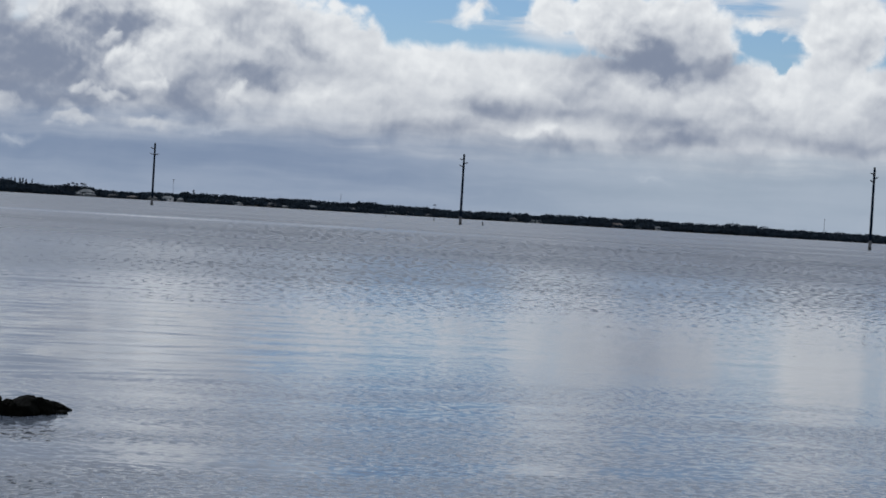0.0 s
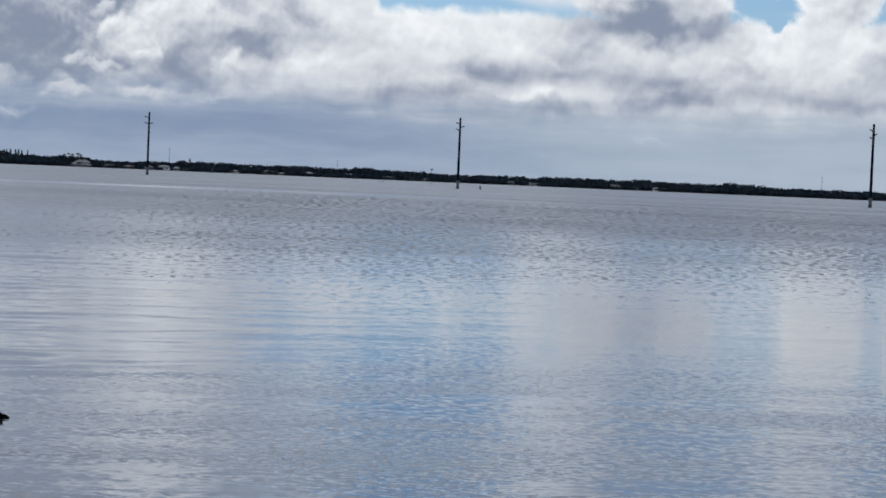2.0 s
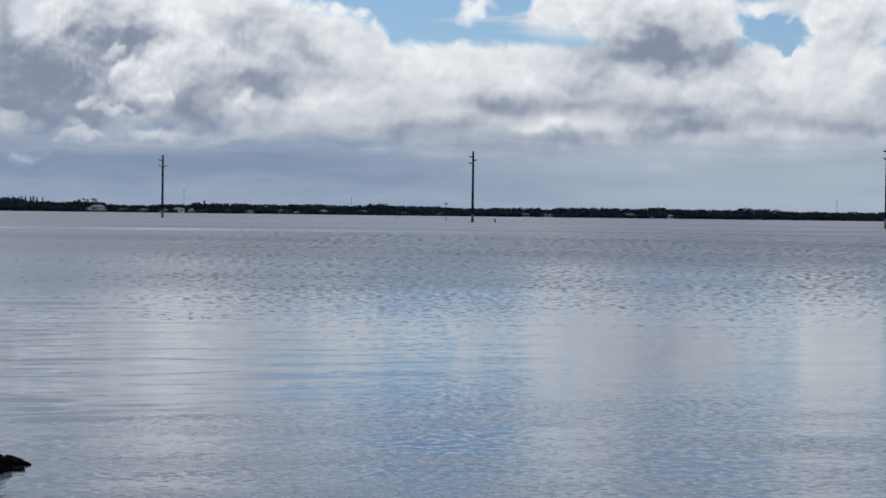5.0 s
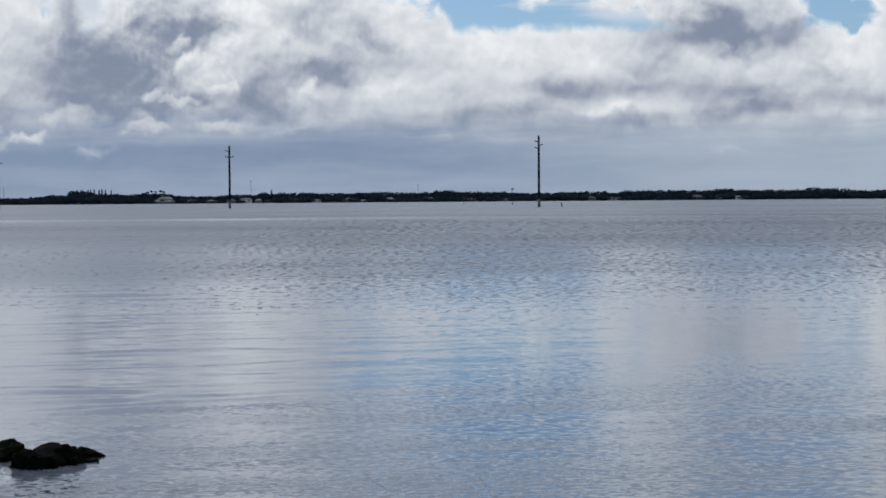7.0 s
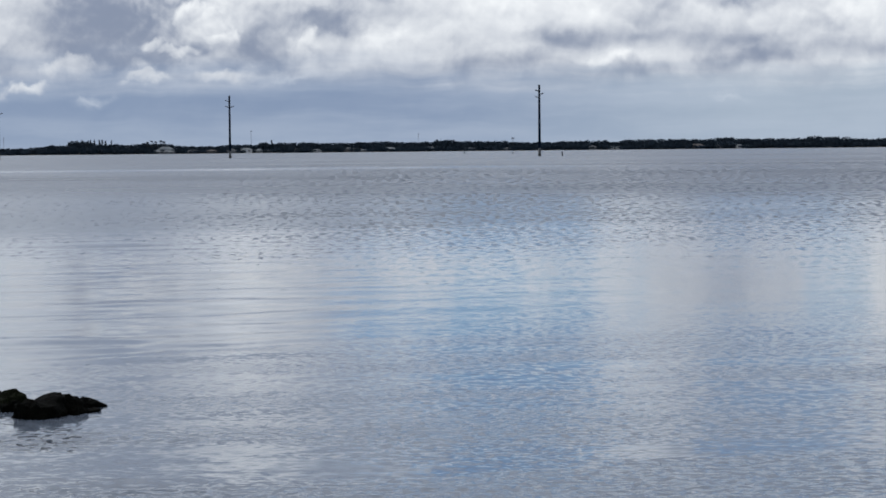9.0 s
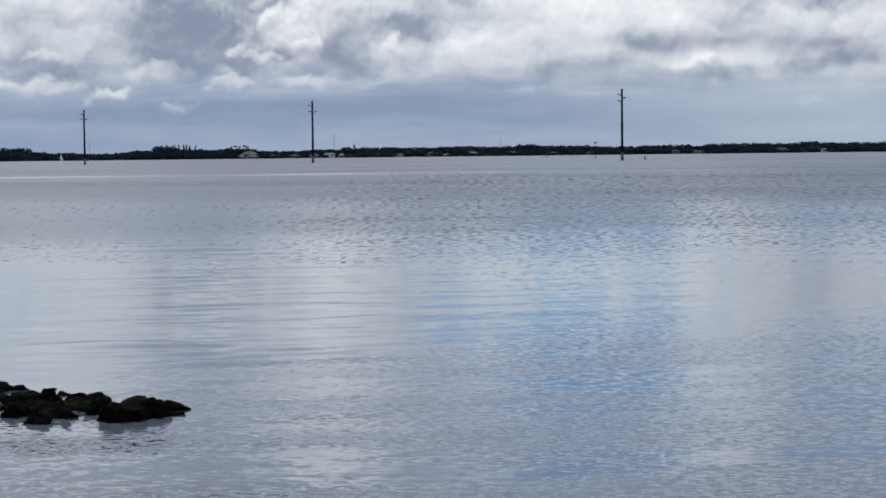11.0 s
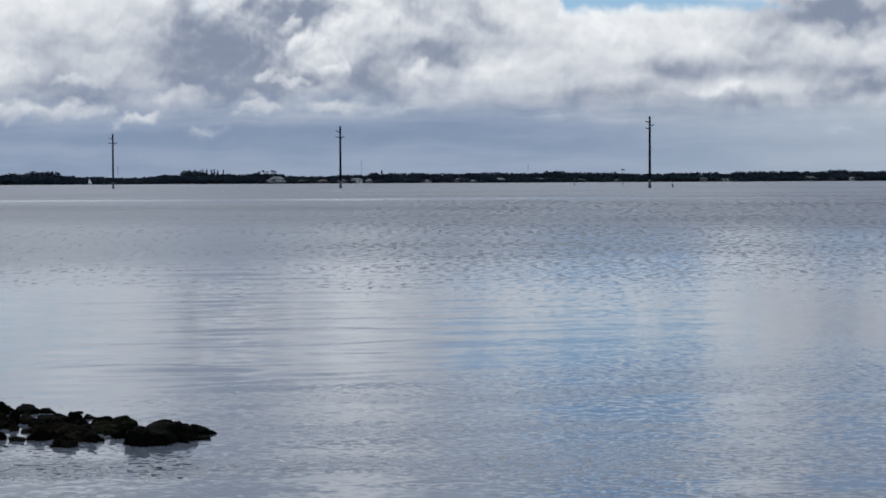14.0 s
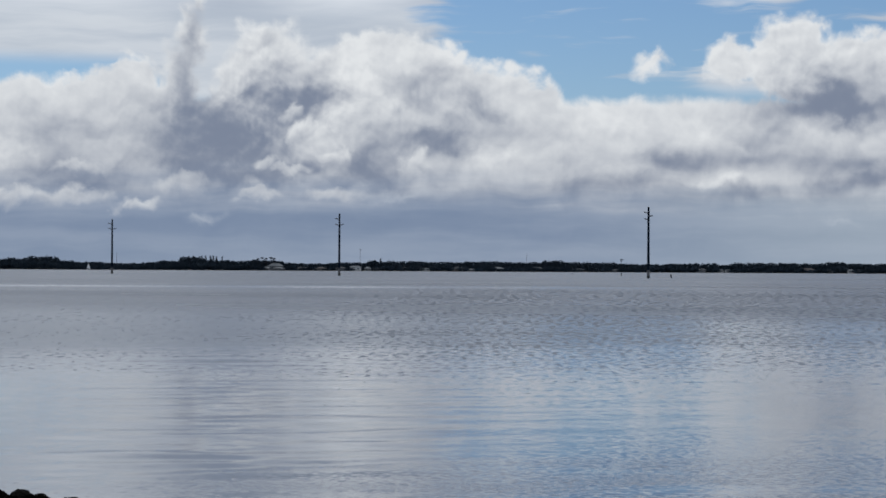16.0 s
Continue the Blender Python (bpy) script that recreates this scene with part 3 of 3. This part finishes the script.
# ---- rocks ----
def rock(x, y, wide, high, mat):
    """A broken, wet boulder of the low spit, partly under water."""
    rng = random.Random(int(abs(x) * 1000 + y * 77))
    bm = bmesh.new()
    bmesh.ops.create_icosphere(bm, subdivisions=4, radius=1.0)
    shift = Vector((rng.uniform(0, 50), rng.uniform(0, 50), rng.uniform(0, 50)))
    planes = []
    for _ in range(15):
        n = Vector((rng.gauss(0, 1), rng.gauss(0, 1), rng.gauss(0, 1))).normalized()
        planes.append((n, rng.uniform(0.52, 0.88)))
    for v in bm.verts:
        p = v.co.copy()
        for n, d in planes:
            over = p.dot(n) - d
            if over > 0:
                p -= n * over * 0.9
        k = 1 + 0.22 * noise.noise(p * 1.8 + shift) + 0.10 * noise.noise(p * 4.5 + shift) + 0.05 * noise.noise(p * 12 + shift)
        v.co = p * k
    sink = rng.uniform(0.3, 0.45)
    half = wide * 0.67
    bmesh.ops.transform(bm, matrix=pose(0, 0, 0, rng.uniform(-12, 12), rng.uniform(-12, 12), rng.uniform(0, 360)), verts=bm.verts)
    top = max(v.co.z for v in bm.verts)
    for v in bm.verts:
        v.co = Vector((v.co.x * half, v.co.y * half * 0.95, v.co.z / top * high * (1.0 if v.co.z > 0 else 0.7 + sink)))
    for f in bm.faces:
        f.smooth = False
    ob = part("rock", bm, mat)
    ob.matrix_basis = pose(x, y, 0)
    return tagged(ob, "dark wet algae-stained rock in the shallows", "rock", "rocks of the low spit")


rock(-1.79, 12.06, 0.32, 0.127, ROCK)
rock(-1.74, 12.21, 0.13, 0.125, ROCK)
rock(-1.63, 12.14, 0.15, 0.123, ROCK)
rock(-1.56, 12.45, 0.18, 0.067, ROCK)
rock(-1.85, 11.92, 0.14, 0.118, ROCK)
rock(-1.52, 12.18, 0.10, 0.029, ROCK)
rock(-2.03, 12.28, 0.14, 0.076, ROCK)
rock(-2.09, 12.77, 0.17, 0.087, ROCK_GREEN)
rock(-2.21, 12.60, 0.18, 0.072, ROCK_GREEN)
rock(-2.27, 13.00, 0.11, 0.055, ROCK)
rock(-2.46, 13.05, 0.12, 0.079, ROCK)
rock(-2.62, 13.12, 0.19, 0.056, ROCK)
rock(-2.42, 13.30, 0.09, 0.032, ROCK)
rock(-2.77, 13.63, 0.10, 0.036, ROCK)
rock(-2.92, 13.63, 0.20, 0.065, ROCK)
rock(-2.89, 13.06, 0.09, 0.092, ROCK)
rock(-2.78, 13.07, 0.13, 0.062, ROCK_DRY)
rock(-2.63, 12.72, 0.11, 0.065, ROCK)
rock(-2.52, 12.64, 0.14, 0.059, ROCK_DRY)
rock(-2.39, 12.40, 0.20, 0.081, ROCK_DRY)
rock(-2.53, 12.22, 0.13, 0.077, ROCK)
rock(-2.33, 11.89, 0.14, 0.066, ROCK)
rock(-2.19, 12.11, 0.14, 0.077, ROCK)
rock(-2.29, 12.10, 0.14, 0.063, ROCK_DRY)
rock(-2.79, 12.64, 0.07, 0.047, ROCK_DRY)
rock(-2.69, 12.55, 0.07, 0.032, ROCK_DRY)
rock(-2.66, 12.15, 0.11, 0.032, ROCK)
rock(-2.14, 12.47, 0.09, 0.056, ROCK_GREEN)
rock(-2.36, 12.74, 0.10, 0.072, ROCK)
rock(-2.56, 13.62, 0.08, 0.015, ROCK)
rock(-1.82, 12.07, 0.12, 0.098, ROCK)
rock(-1.60, 12.02, 0.07, 0.054, ROCK)
rock(-2.45, 12.55, 0.11, 0.070, ROCK)
rock(-2.30, 12.38, 0.12, 0.072, ROCK)
rock(-2.56, 12.86, 0.12, 0.062, ROCK)
rock(-2.70, 12.88, 0.10, 0.055, ROCK)
rock(-2.28, 12.80, 0.09, 0.060, ROCK_DRY)
rock(-2.06, 12.52, 0.13, 0.070, ROCK_GREEN)
rock(-2.45, 12.24, 0.10, 0.060, ROCK)
rock(-2.60, 12.50, 0.10, 0.055, ROCK_DRY)
rock(-2.86, 12.80, 0.11, 0.060, ROCK)
rock(-3.12, 13.52, 0.20, 0.096, ROCK)
rock(-2.96, 12.91, 0.13, 0.094, ROCK_DRY)
rock(-2.97, 12.63, 0.18, 0.089, ROCK)
rock(-3.25, 13.22, 0.20, 0.119, ROCK)
rock(-3.09, 12.73, 0.24, 0.112, ROCK)
rock(-2.80, 12.23, 0.11, 0.072, ROCK)
rock(-3.44, 13.31, 0.21, 0.121, ROCK)
rock(-3.28, 12.78, 0.17, 0.129, ROCK_DRY)


# ---- the far shore ----
def shore_x(step):
    """Metres along the far shore from a place counted in half metres."""
    return SHORE * step / 3474.0


plots = []  # where the houses stand


def build_woods():
    """The belt of low trees along the far shore, in many loose leaf scraps."""
    rng = random.Random(11)
    # start, end and height of each stand of trees
    stands = [
        (-3000, -900, 17), (-900, -784, 18), (-784, -745, 19), (-745, -700, 23), (-700, -675, 15), (-675, -625, 13),
        (-625, -545, 11), (-545, -515, 13), (-515, -470, 16), (-470, -440, 22), (-440, -385, 17), (-385, -350, 16),
        (-350, -300, 18), (-300, -270, 13), (-270, -200, 12), (-200, -140, 14), (-140, -60, 17), (-60, 60, 16.5),
        (60, 100, 18), (100, 178, 16), (178, 205, 20), (205, 300, 16.5), (300, 400, 14), (400, 488, 15.5),
        (488, 520, 14.5), (520, 620, 17), (620, 690, 16.5), (690, 720, 19), (720, 860, 16.5), (860, 915, 20), (915, 1300, 15), (1300, 3000, 16),
    ]
    verts, faces = [], []
    for lo, hi, tall in stands:
        step = 7.0 if -1000 < lo < 1400 and hi < 1400 else 30.0
        s = lo
        while s < hi:
            s += step * rng.uniform(0.5, 1.5)
            for row in range(3):
                if row == 0 and any(abs(s - at) < half for at, half in plots) and rng.random() < 0.25:
                    continue
                h = tall * 0.5325 * rng.uniform(0.90, 1.08)
                if row == 0 and any(abs(s - at) < half for at, half in plots):
                    h *= 0.6
                if row == 0:
                    h *= rng.uniform(0.45, 0.75)
                x, y = shore_x(s) + rng.uniform(-2, 2), SHORE + 6 + 16 * row + rng.uniform(-5, 5)
                wide = rng.uniform(4.2, 7.5) if step < 10 else 11
                for _ in range(190):
                    u = Vector((rng.gauss(0, 1), rng.gauss(0, 1), rng.gauss(0, 1))).normalized() * rng.random() ** 0.33
                    cx, cy, cz = x + u.x * wide, y + u.y * wide, h * 0.5 + u.z * h * 0.5 + 0.4
                    q = Euler((rng.uniform(0, 6.3), rng.uniform(0, 6.3), rng.uniform(0, 6.3))).to_matrix()
                    r = rng.uniform(0.45, 0.95) * (1 if step < 10 else 2.2)
                    n = len(verts)
                    for a, b, c in ((-1, -0.6, 0), (1, -0.5, 0.2), (0.7, 0.7, 0), (-0.6, 0.8, -0.2)):
                        d = q @ Vector((a * r, b * r, c * r))
                        verts.append((cx + d.x, cy + d.y, max(cz + d.z, 0.15)))
                    faces.append((n, n + 1, n + 2, n + 3))
    mesh = bpy.data.meshes.new("woods")
    mesh.from_pydata(verts, [], faces)
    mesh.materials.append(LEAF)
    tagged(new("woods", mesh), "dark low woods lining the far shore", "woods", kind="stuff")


def pine(step, height, wide, back=26.0):
    """A tall, narrow feathery pine above the woods."""
    rng = random.Random(int(step * 10))
    base = thing("pine_tree", (shore_x(step), SHORE + back, 0.9), "tall narrow dark pine on the far shore", "tree", "pines of the far shore")
    part("trunk", add_rod(bmesh.new(), (0, 0, -0.5), (0, 0, height * 0.9), 0.3, 0.06, 7), BARK, base)
    bm = bmesh.new()
    for i in range(9):
        f = i / 8
        add_leaves(bm, (rng.uniform(-0.3, 0.3), rng.uniform(-0.3, 0.3), height * (0.32 + 0.64 * f)), (wide * (1.0 - 0.62 * f), wide * (1.0 - 0.62 * f), height * 0.07), 22, 0.42, rng)
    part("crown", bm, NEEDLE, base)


def palm(step, height, back=14.0):
    """A palm with a leaning bare trunk and a tuft of fronds."""
    rng = random.Random(int(step * 10) + 5)
    base = thing("palm_tree", (shore_x(step), SHORE + back, 0.7), "tall palm with a tufted dark head", "tree", "palms of the far shore")
    lean = rng.uniform(-0.5, 0.5)
    bm = add_rod(bmesh.new(), (0, 0, -0.4), (lean * 0.4, 0, height * 0.5), 0.22, 0.17, 8)
    add_rod(bm, (lean * 0.4, 0, height * 0.5), (lean, 0, height - 1.0), 0.17, 0.13, 8)
    part("trunk", bm, BARK, base)
    for i in range(20):
        a = i * 2.399
        lift = rng.uniform(-0.2, 0.9)
        bm = bmesh.new()
        prev = None
        for k in range(5):
            f = k / 4
            r = 1.8 * f
            c = Vector((lean + math.cos(a) * r, math.sin(a) * r, height - 1.0 + lift * r - 1.25 * f * f))
            w = 0.62 * math.sin(math.pi * (0.12 + 0.83 * f))
            s = Vector((-math.sin(a), math.cos(a), 0)) * w
            row = [bm.verts.new(c - s - Vector((0, 0, w * 0.5))), bm.verts.new(c), bm.verts.new(c + s - Vector((0, 0, w * 0.5)))]
            if prev:
                bm.faces.new((prev[0], prev[1], row[1], row[0]))
                bm.faces.new((prev[1], prev[2], row[2], row[1]))
            prev = row
        part("frond", bm, NEEDLE, base)


def broad_tree(step, height, wide, back=12.0):
    rng = random.Random(int(step * 10) + 9)
    base = thing("broadleaf_tree", (shore_x(step), SHORE + back, 0.7), "round-headed dark broadleaf tree on the far shore", "tree", "trees of the far shore")
    bm = add_rod(bmesh.new(), (0, 0, -0.4), (0, 0, height * 0.55), 0.4, 0.24, 8)
    for i in range(5):
        a = i * 1.257 + rng.uniform(-0.3, 0.3)
        add_rod(bm, (0, 0, height * 0.45), (math.cos(a) * wide * 0.6, math.sin(a) * wide * 0.6, height * 0.75), 0.18, 0.06, 6)
    part("trunk", bm, BARK, base)
    bm = bmesh.new()
    for i in range(11):
        a = i * 2.399
        r = wide * rng.uniform(0.1, 0.65)
        add_leaves(bm, (math.cos(a) * r, math.sin(a) * r, height * rng.uniform(0.6, 0.86)), (wide * 0.45, wide * 0.45, height * 0.15), 26, 0.45, rng)
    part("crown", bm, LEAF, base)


def house(step, wide, tall, wall, roof, label, rise=0.45, back=3.0, bays=3):
    """A low waterfront house: walls, a hipped roof with eaves, windows to the water."""
    plots.append((step, wide * 0.5 + 4))
    w, h, d = wide * 0.5325, tall * 0.44, max(6.0, wide * 0.28)
    base = thing("house", (shore_x(step), SHORE + back + d / 2, 0.55), label, "house", "houses of the far shore")
    eave = h * (1 - rise)
    part("wall", add_box(bmesh.new(), (w, d, eave + 0.4), (0, 0, eave / 2 - 0.2), 0.03), wall, base)
    bm = bmesh.new()
    o, ridge = 0.6, max(w / 2 - d / 2, w * 0.12)
    low = [bm.verts.new((sx * (w / 2 + o), sy * (d / 2 + o), eave - 0.1)) for sx, sy in ((-1, -1), (1, -1), (1, 1), (-1, 1))]
    edge = [bm.verts.new((v.co.x, v.co.y, eave + 0.12)) for v in low]
    r0, r1 = bm.verts.new((-ridge, 0, h)), bm.verts.new((ridge, 0, h))
    bm.faces.new(low[::-1])
    for i in range(4):
        bm.faces.new((low[i], low[(i + 1) % 4], edge[(i + 1) % 4], edge[i]))
    bm.faces.new((edge[0], edge[1], r1, r0))
    bm.faces.new((edge[1], edge[2], r1))
    bm.faces.new((edge[2], edge[3], r0, r1))
    bm.faces.new((edge[3], edge[0], r0))
    part("roof", bm, roof, base)
    n = max(2, int(w / 4))
    for i in range(n):
        x = (i + 0.5) / n * w - w / 2
        win = part("window", add_box(bmesh.new(), (min(1.9, w / n * 0.55), 0.1, min(1.6, eave * 0.5)), (x, -d / 2 - 0.03, eave * 0.52), 0.02), WHITE, base)
        part("pane", add_box(bmesh.new(), (min(1.7, w / n * 0.55 - 0.2), 0.06, min(1.4, eave * 0.5 - 0.2)), (x, -d / 2 - 0.07, eave * 0.52), 0.01), PANE, win)


def mast(step, height, top_wide, back=60.0):
    """A slim lattice mast with a small head."""
    base = thing("radio_mast", (shore_x(step), SHORE + back, 1.0), "slim grey steel mast above the far woods", "mast", "masts of the far shore")
    for i in range(3):
        a = i * 2.094
        p, q = (math.cos(a) * 0.35, math.sin(a) * 0.35, -0.5), (math.cos(a) * 0.2, math.sin(a) * 0.2, height)
        part("leg", add_rod(bmesh.new(), p, q, 0.07, 0.05, 6), STEEL, base)
    bm = bmesh.new()
    for k in range(int(height / 1.5)):
        z = k * 1.5
        add_rod(bm, (0.33, 0, z), (-0.17, 0.29, z + 1.5), 0.03, 0.03, 5)
        add_rod(bm, (-0.17, 0.29, z), (-0.17, -0.29, z + 1.5), 0.03, 0.03, 5)
        add_rod(bm, (-0.17, -0.29, z), (0.33, 0, z + 1.5), 0.03, 0.03, 5)
    part("lattice", bm, STEEL, base)
    if top_wide:
        part("head", add_box(bmesh.new(), (top_wide, top_wide, 0.8), (0, 0, height - 0.3), 0.1), STEEL, base)


def sailboat(step):
    """A small boat under sail close to the far shore."""
    base = thing("sailboat", (shore_x(step) * 0.93, SHORE * 0.93, 0), "small sailboat with white sails near the far shore", "sailboat", turn=52)
    bm = bmesh.new()
    rings = []
    for x, w, z in ((-2.2, 0.55, 0.55), (-1.0, 0.8, 0.5), (0.6, 0.75, 0.55), (1.9, 0.35, 0.65), (2.5, 0.03, 0.75)):
        rings.append([bm.verts.new(v) for v in ((x, -w, z), (x, -w * 0.6, -0.2), (x, w * 0.6, -0.2), (x, w, z))])
    for r0, r1 in zip(rings, rings[1:]):
        for i in range(4):
            bm.faces.new((r0[i], r1[i], r1[(i + 1) % 4], r0[(i + 1) % 4]))
    bm.faces.new(rings[0])
    part("hull", bm, WHITE, base)
    part("mast", add_rod(bmesh.new(), (0.4, 0, 0.3), (0.4, 0, 6.2), 0.06, 0.04, 8), STEEL, base)
    part("boom", add_rod(bmesh.new(), (0.4, 0, 1.2), (-2.0, 0.1, 1.25), 0.05, 0.04, 8), STEEL, base)
    for name, tri in (("mainsail", ((0.3, 0, 1.3), (-1.9, 0.12, 1.35), (0.3, 0, 6.0))), ("jib", ((0.55, 0, 1.0), (2.3, 0, 0.9), (0.5, 0, 5.2)))):
        bm = bmesh.new()
        a, b, c = (Vector(v) for v in tri)
        n = 6
        grid = {}
        for i in range(n + 1):
            for j in range(n + 1 - i):
                u, v = i / n, j / n
                p = a + (b - a) * u + (c - a) * v
                p.y += 0.9 * u * v + 0.35 * u * (1 - u - v)
                grid[i, j] = (bm.verts.new(p), bm.verts.new(p + Vector((0, 0.02, 0))))
        for i in range(n):
            for j in range(n - i):
                bm.faces.new((grid[i, j][0], grid[i + 1, j][0], grid[i, j + 1][0]))
                bm.faces.new((grid[i, j][1], grid[i, j + 1][1], grid[i + 1, j][1]))
                if j < n - i - 1:
                    bm.faces.new((grid[i + 1, j][0], grid[i + 1, j + 1][0], grid[i, j + 1][0]))
                    bm.faces.new((grid[i + 1, j][1], grid[i, j + 1][1], grid[i + 1, j + 1][1]))
        part(name, bm, SAIL, base)


for s, h, w in ((-456, 12.2, 2.4), (-447, 12.4, 2.6), (-437, 12.6, 1.3), (-432.5, 12.8, 1.2), (-426, 13.0, 1.2), (-417, 12.6, 1.7), (-412, 13.0, 1.6), (-406, 12.2, 1.4), (-396, 12.4, 0.9), (-464, 11.8, 2.6), (-112, 11.4, 1.2)):
    pine(s, h, w)
for s, h in ((-330, 11.6), (-323, 12.6), (-315, 12.0), (-307, 12.8), (-302, 12.0), (318, 12.4)):
    palm(s, h)
broad_tree(-288, 8.6, 3.4, 16)
broad_tree(-296, 7.4, 3.0, 22)
house(-298, 27, 14.5, PALE, ROOF_PALE, "large house with a pale metal hipped roof", 0.42, 9.0)
house(-304, 48, 7.5, GREY, ROOF_PALE, "low veranda wing with a pale metal roof", 0.5, 1.0)
house(-250, 20, 7, GREY, ROOF_GREY, "low grey waterfront house")
house(-216, 18, 7, TAN, ROOF_BROWN, "low tan waterfront house")
house(-182, 18, 8, GREY, ROOF_GREY, "grey waterfront house among trees")
house(-155, 20, 10, WHITE, ROOF_PALE, "white house with a pale roof", 0.3)
house(-133, 12, 8, PALE, ROOF_PALE, "small pale house with a metal roof")
house(-118, 12, 6, GREY, ROOF_GREY, "small grey waterfront house")
house(-68, 16, 8, GREY, ROOF_GREY, "grey house half hidden in trees")
house(-36, 26, 6.5, WHITE, ROOF_PALE, "long low white boathouse", 0.3)
house(27, 24, 9, TAN, ROOF_GREY, "tan house with a grey roof")
house(53, 20, 5, PALE, ROOF_PALE, "low pale boathouse by the water")
house(98, 20, 9, GREY, ROOF_PALE, "grey house with a pale roof")
house(138, 30, 6, GREY, ROOF_PALE, "long low grey house")
house(168, 22, 9, TAN, ROOF_PALE, "tan house with a pale roof")
house(203, 20, 8, GREY, ROOF_GREY, "grey house in front of the woods")
house(237, 25, 6.5, PALE, ROOF_PALE, "low pale house by the water")
house(271, 20, 7.5, WHITE, ROOF_PALE, "bright white waterfront house", 0.25)
house(310, 18, 6, GREY, ROOF_GREY, "low grey house among trees")
house(459, 14, 8.5, PALE, ROOF_GREY, "pale house with a grey roof")
house(492, 10, 7, WHITE, ROOF_PALE, "small bright white house", 0.3)
house(506, 11, 6, WHITE, ROOF_PALE, "small low white house", 0.3)
house(532, 25, 6, TAN, ROOF_BROWN, "long low tan house")
house(577, 9, 5, PALE, ROOF_GREY, "small pale stucco waterfront house")
house(648, 26, 10, TAN, ROOF_BROWN, "tan house with a broad brown roof", 0.6)
house(685, 14, 8, GREY, ROOF_GREY, "grey house beside the woods")
house(724, 12, 8, WHITE, ROOF_PALE, "white house with a pale roof", 0.3)
house(737, 9, 6.5, WHITE, ROOF_PALE, "small white house by the water", 0.3)
mast(-596, 16.5, 0.0)
mast(-151, 20.5, 1.2)
mast(153, 17.0, 0.0)
mast(1059, 20.0, 0.9)
sailboat(-627)
build_woods()
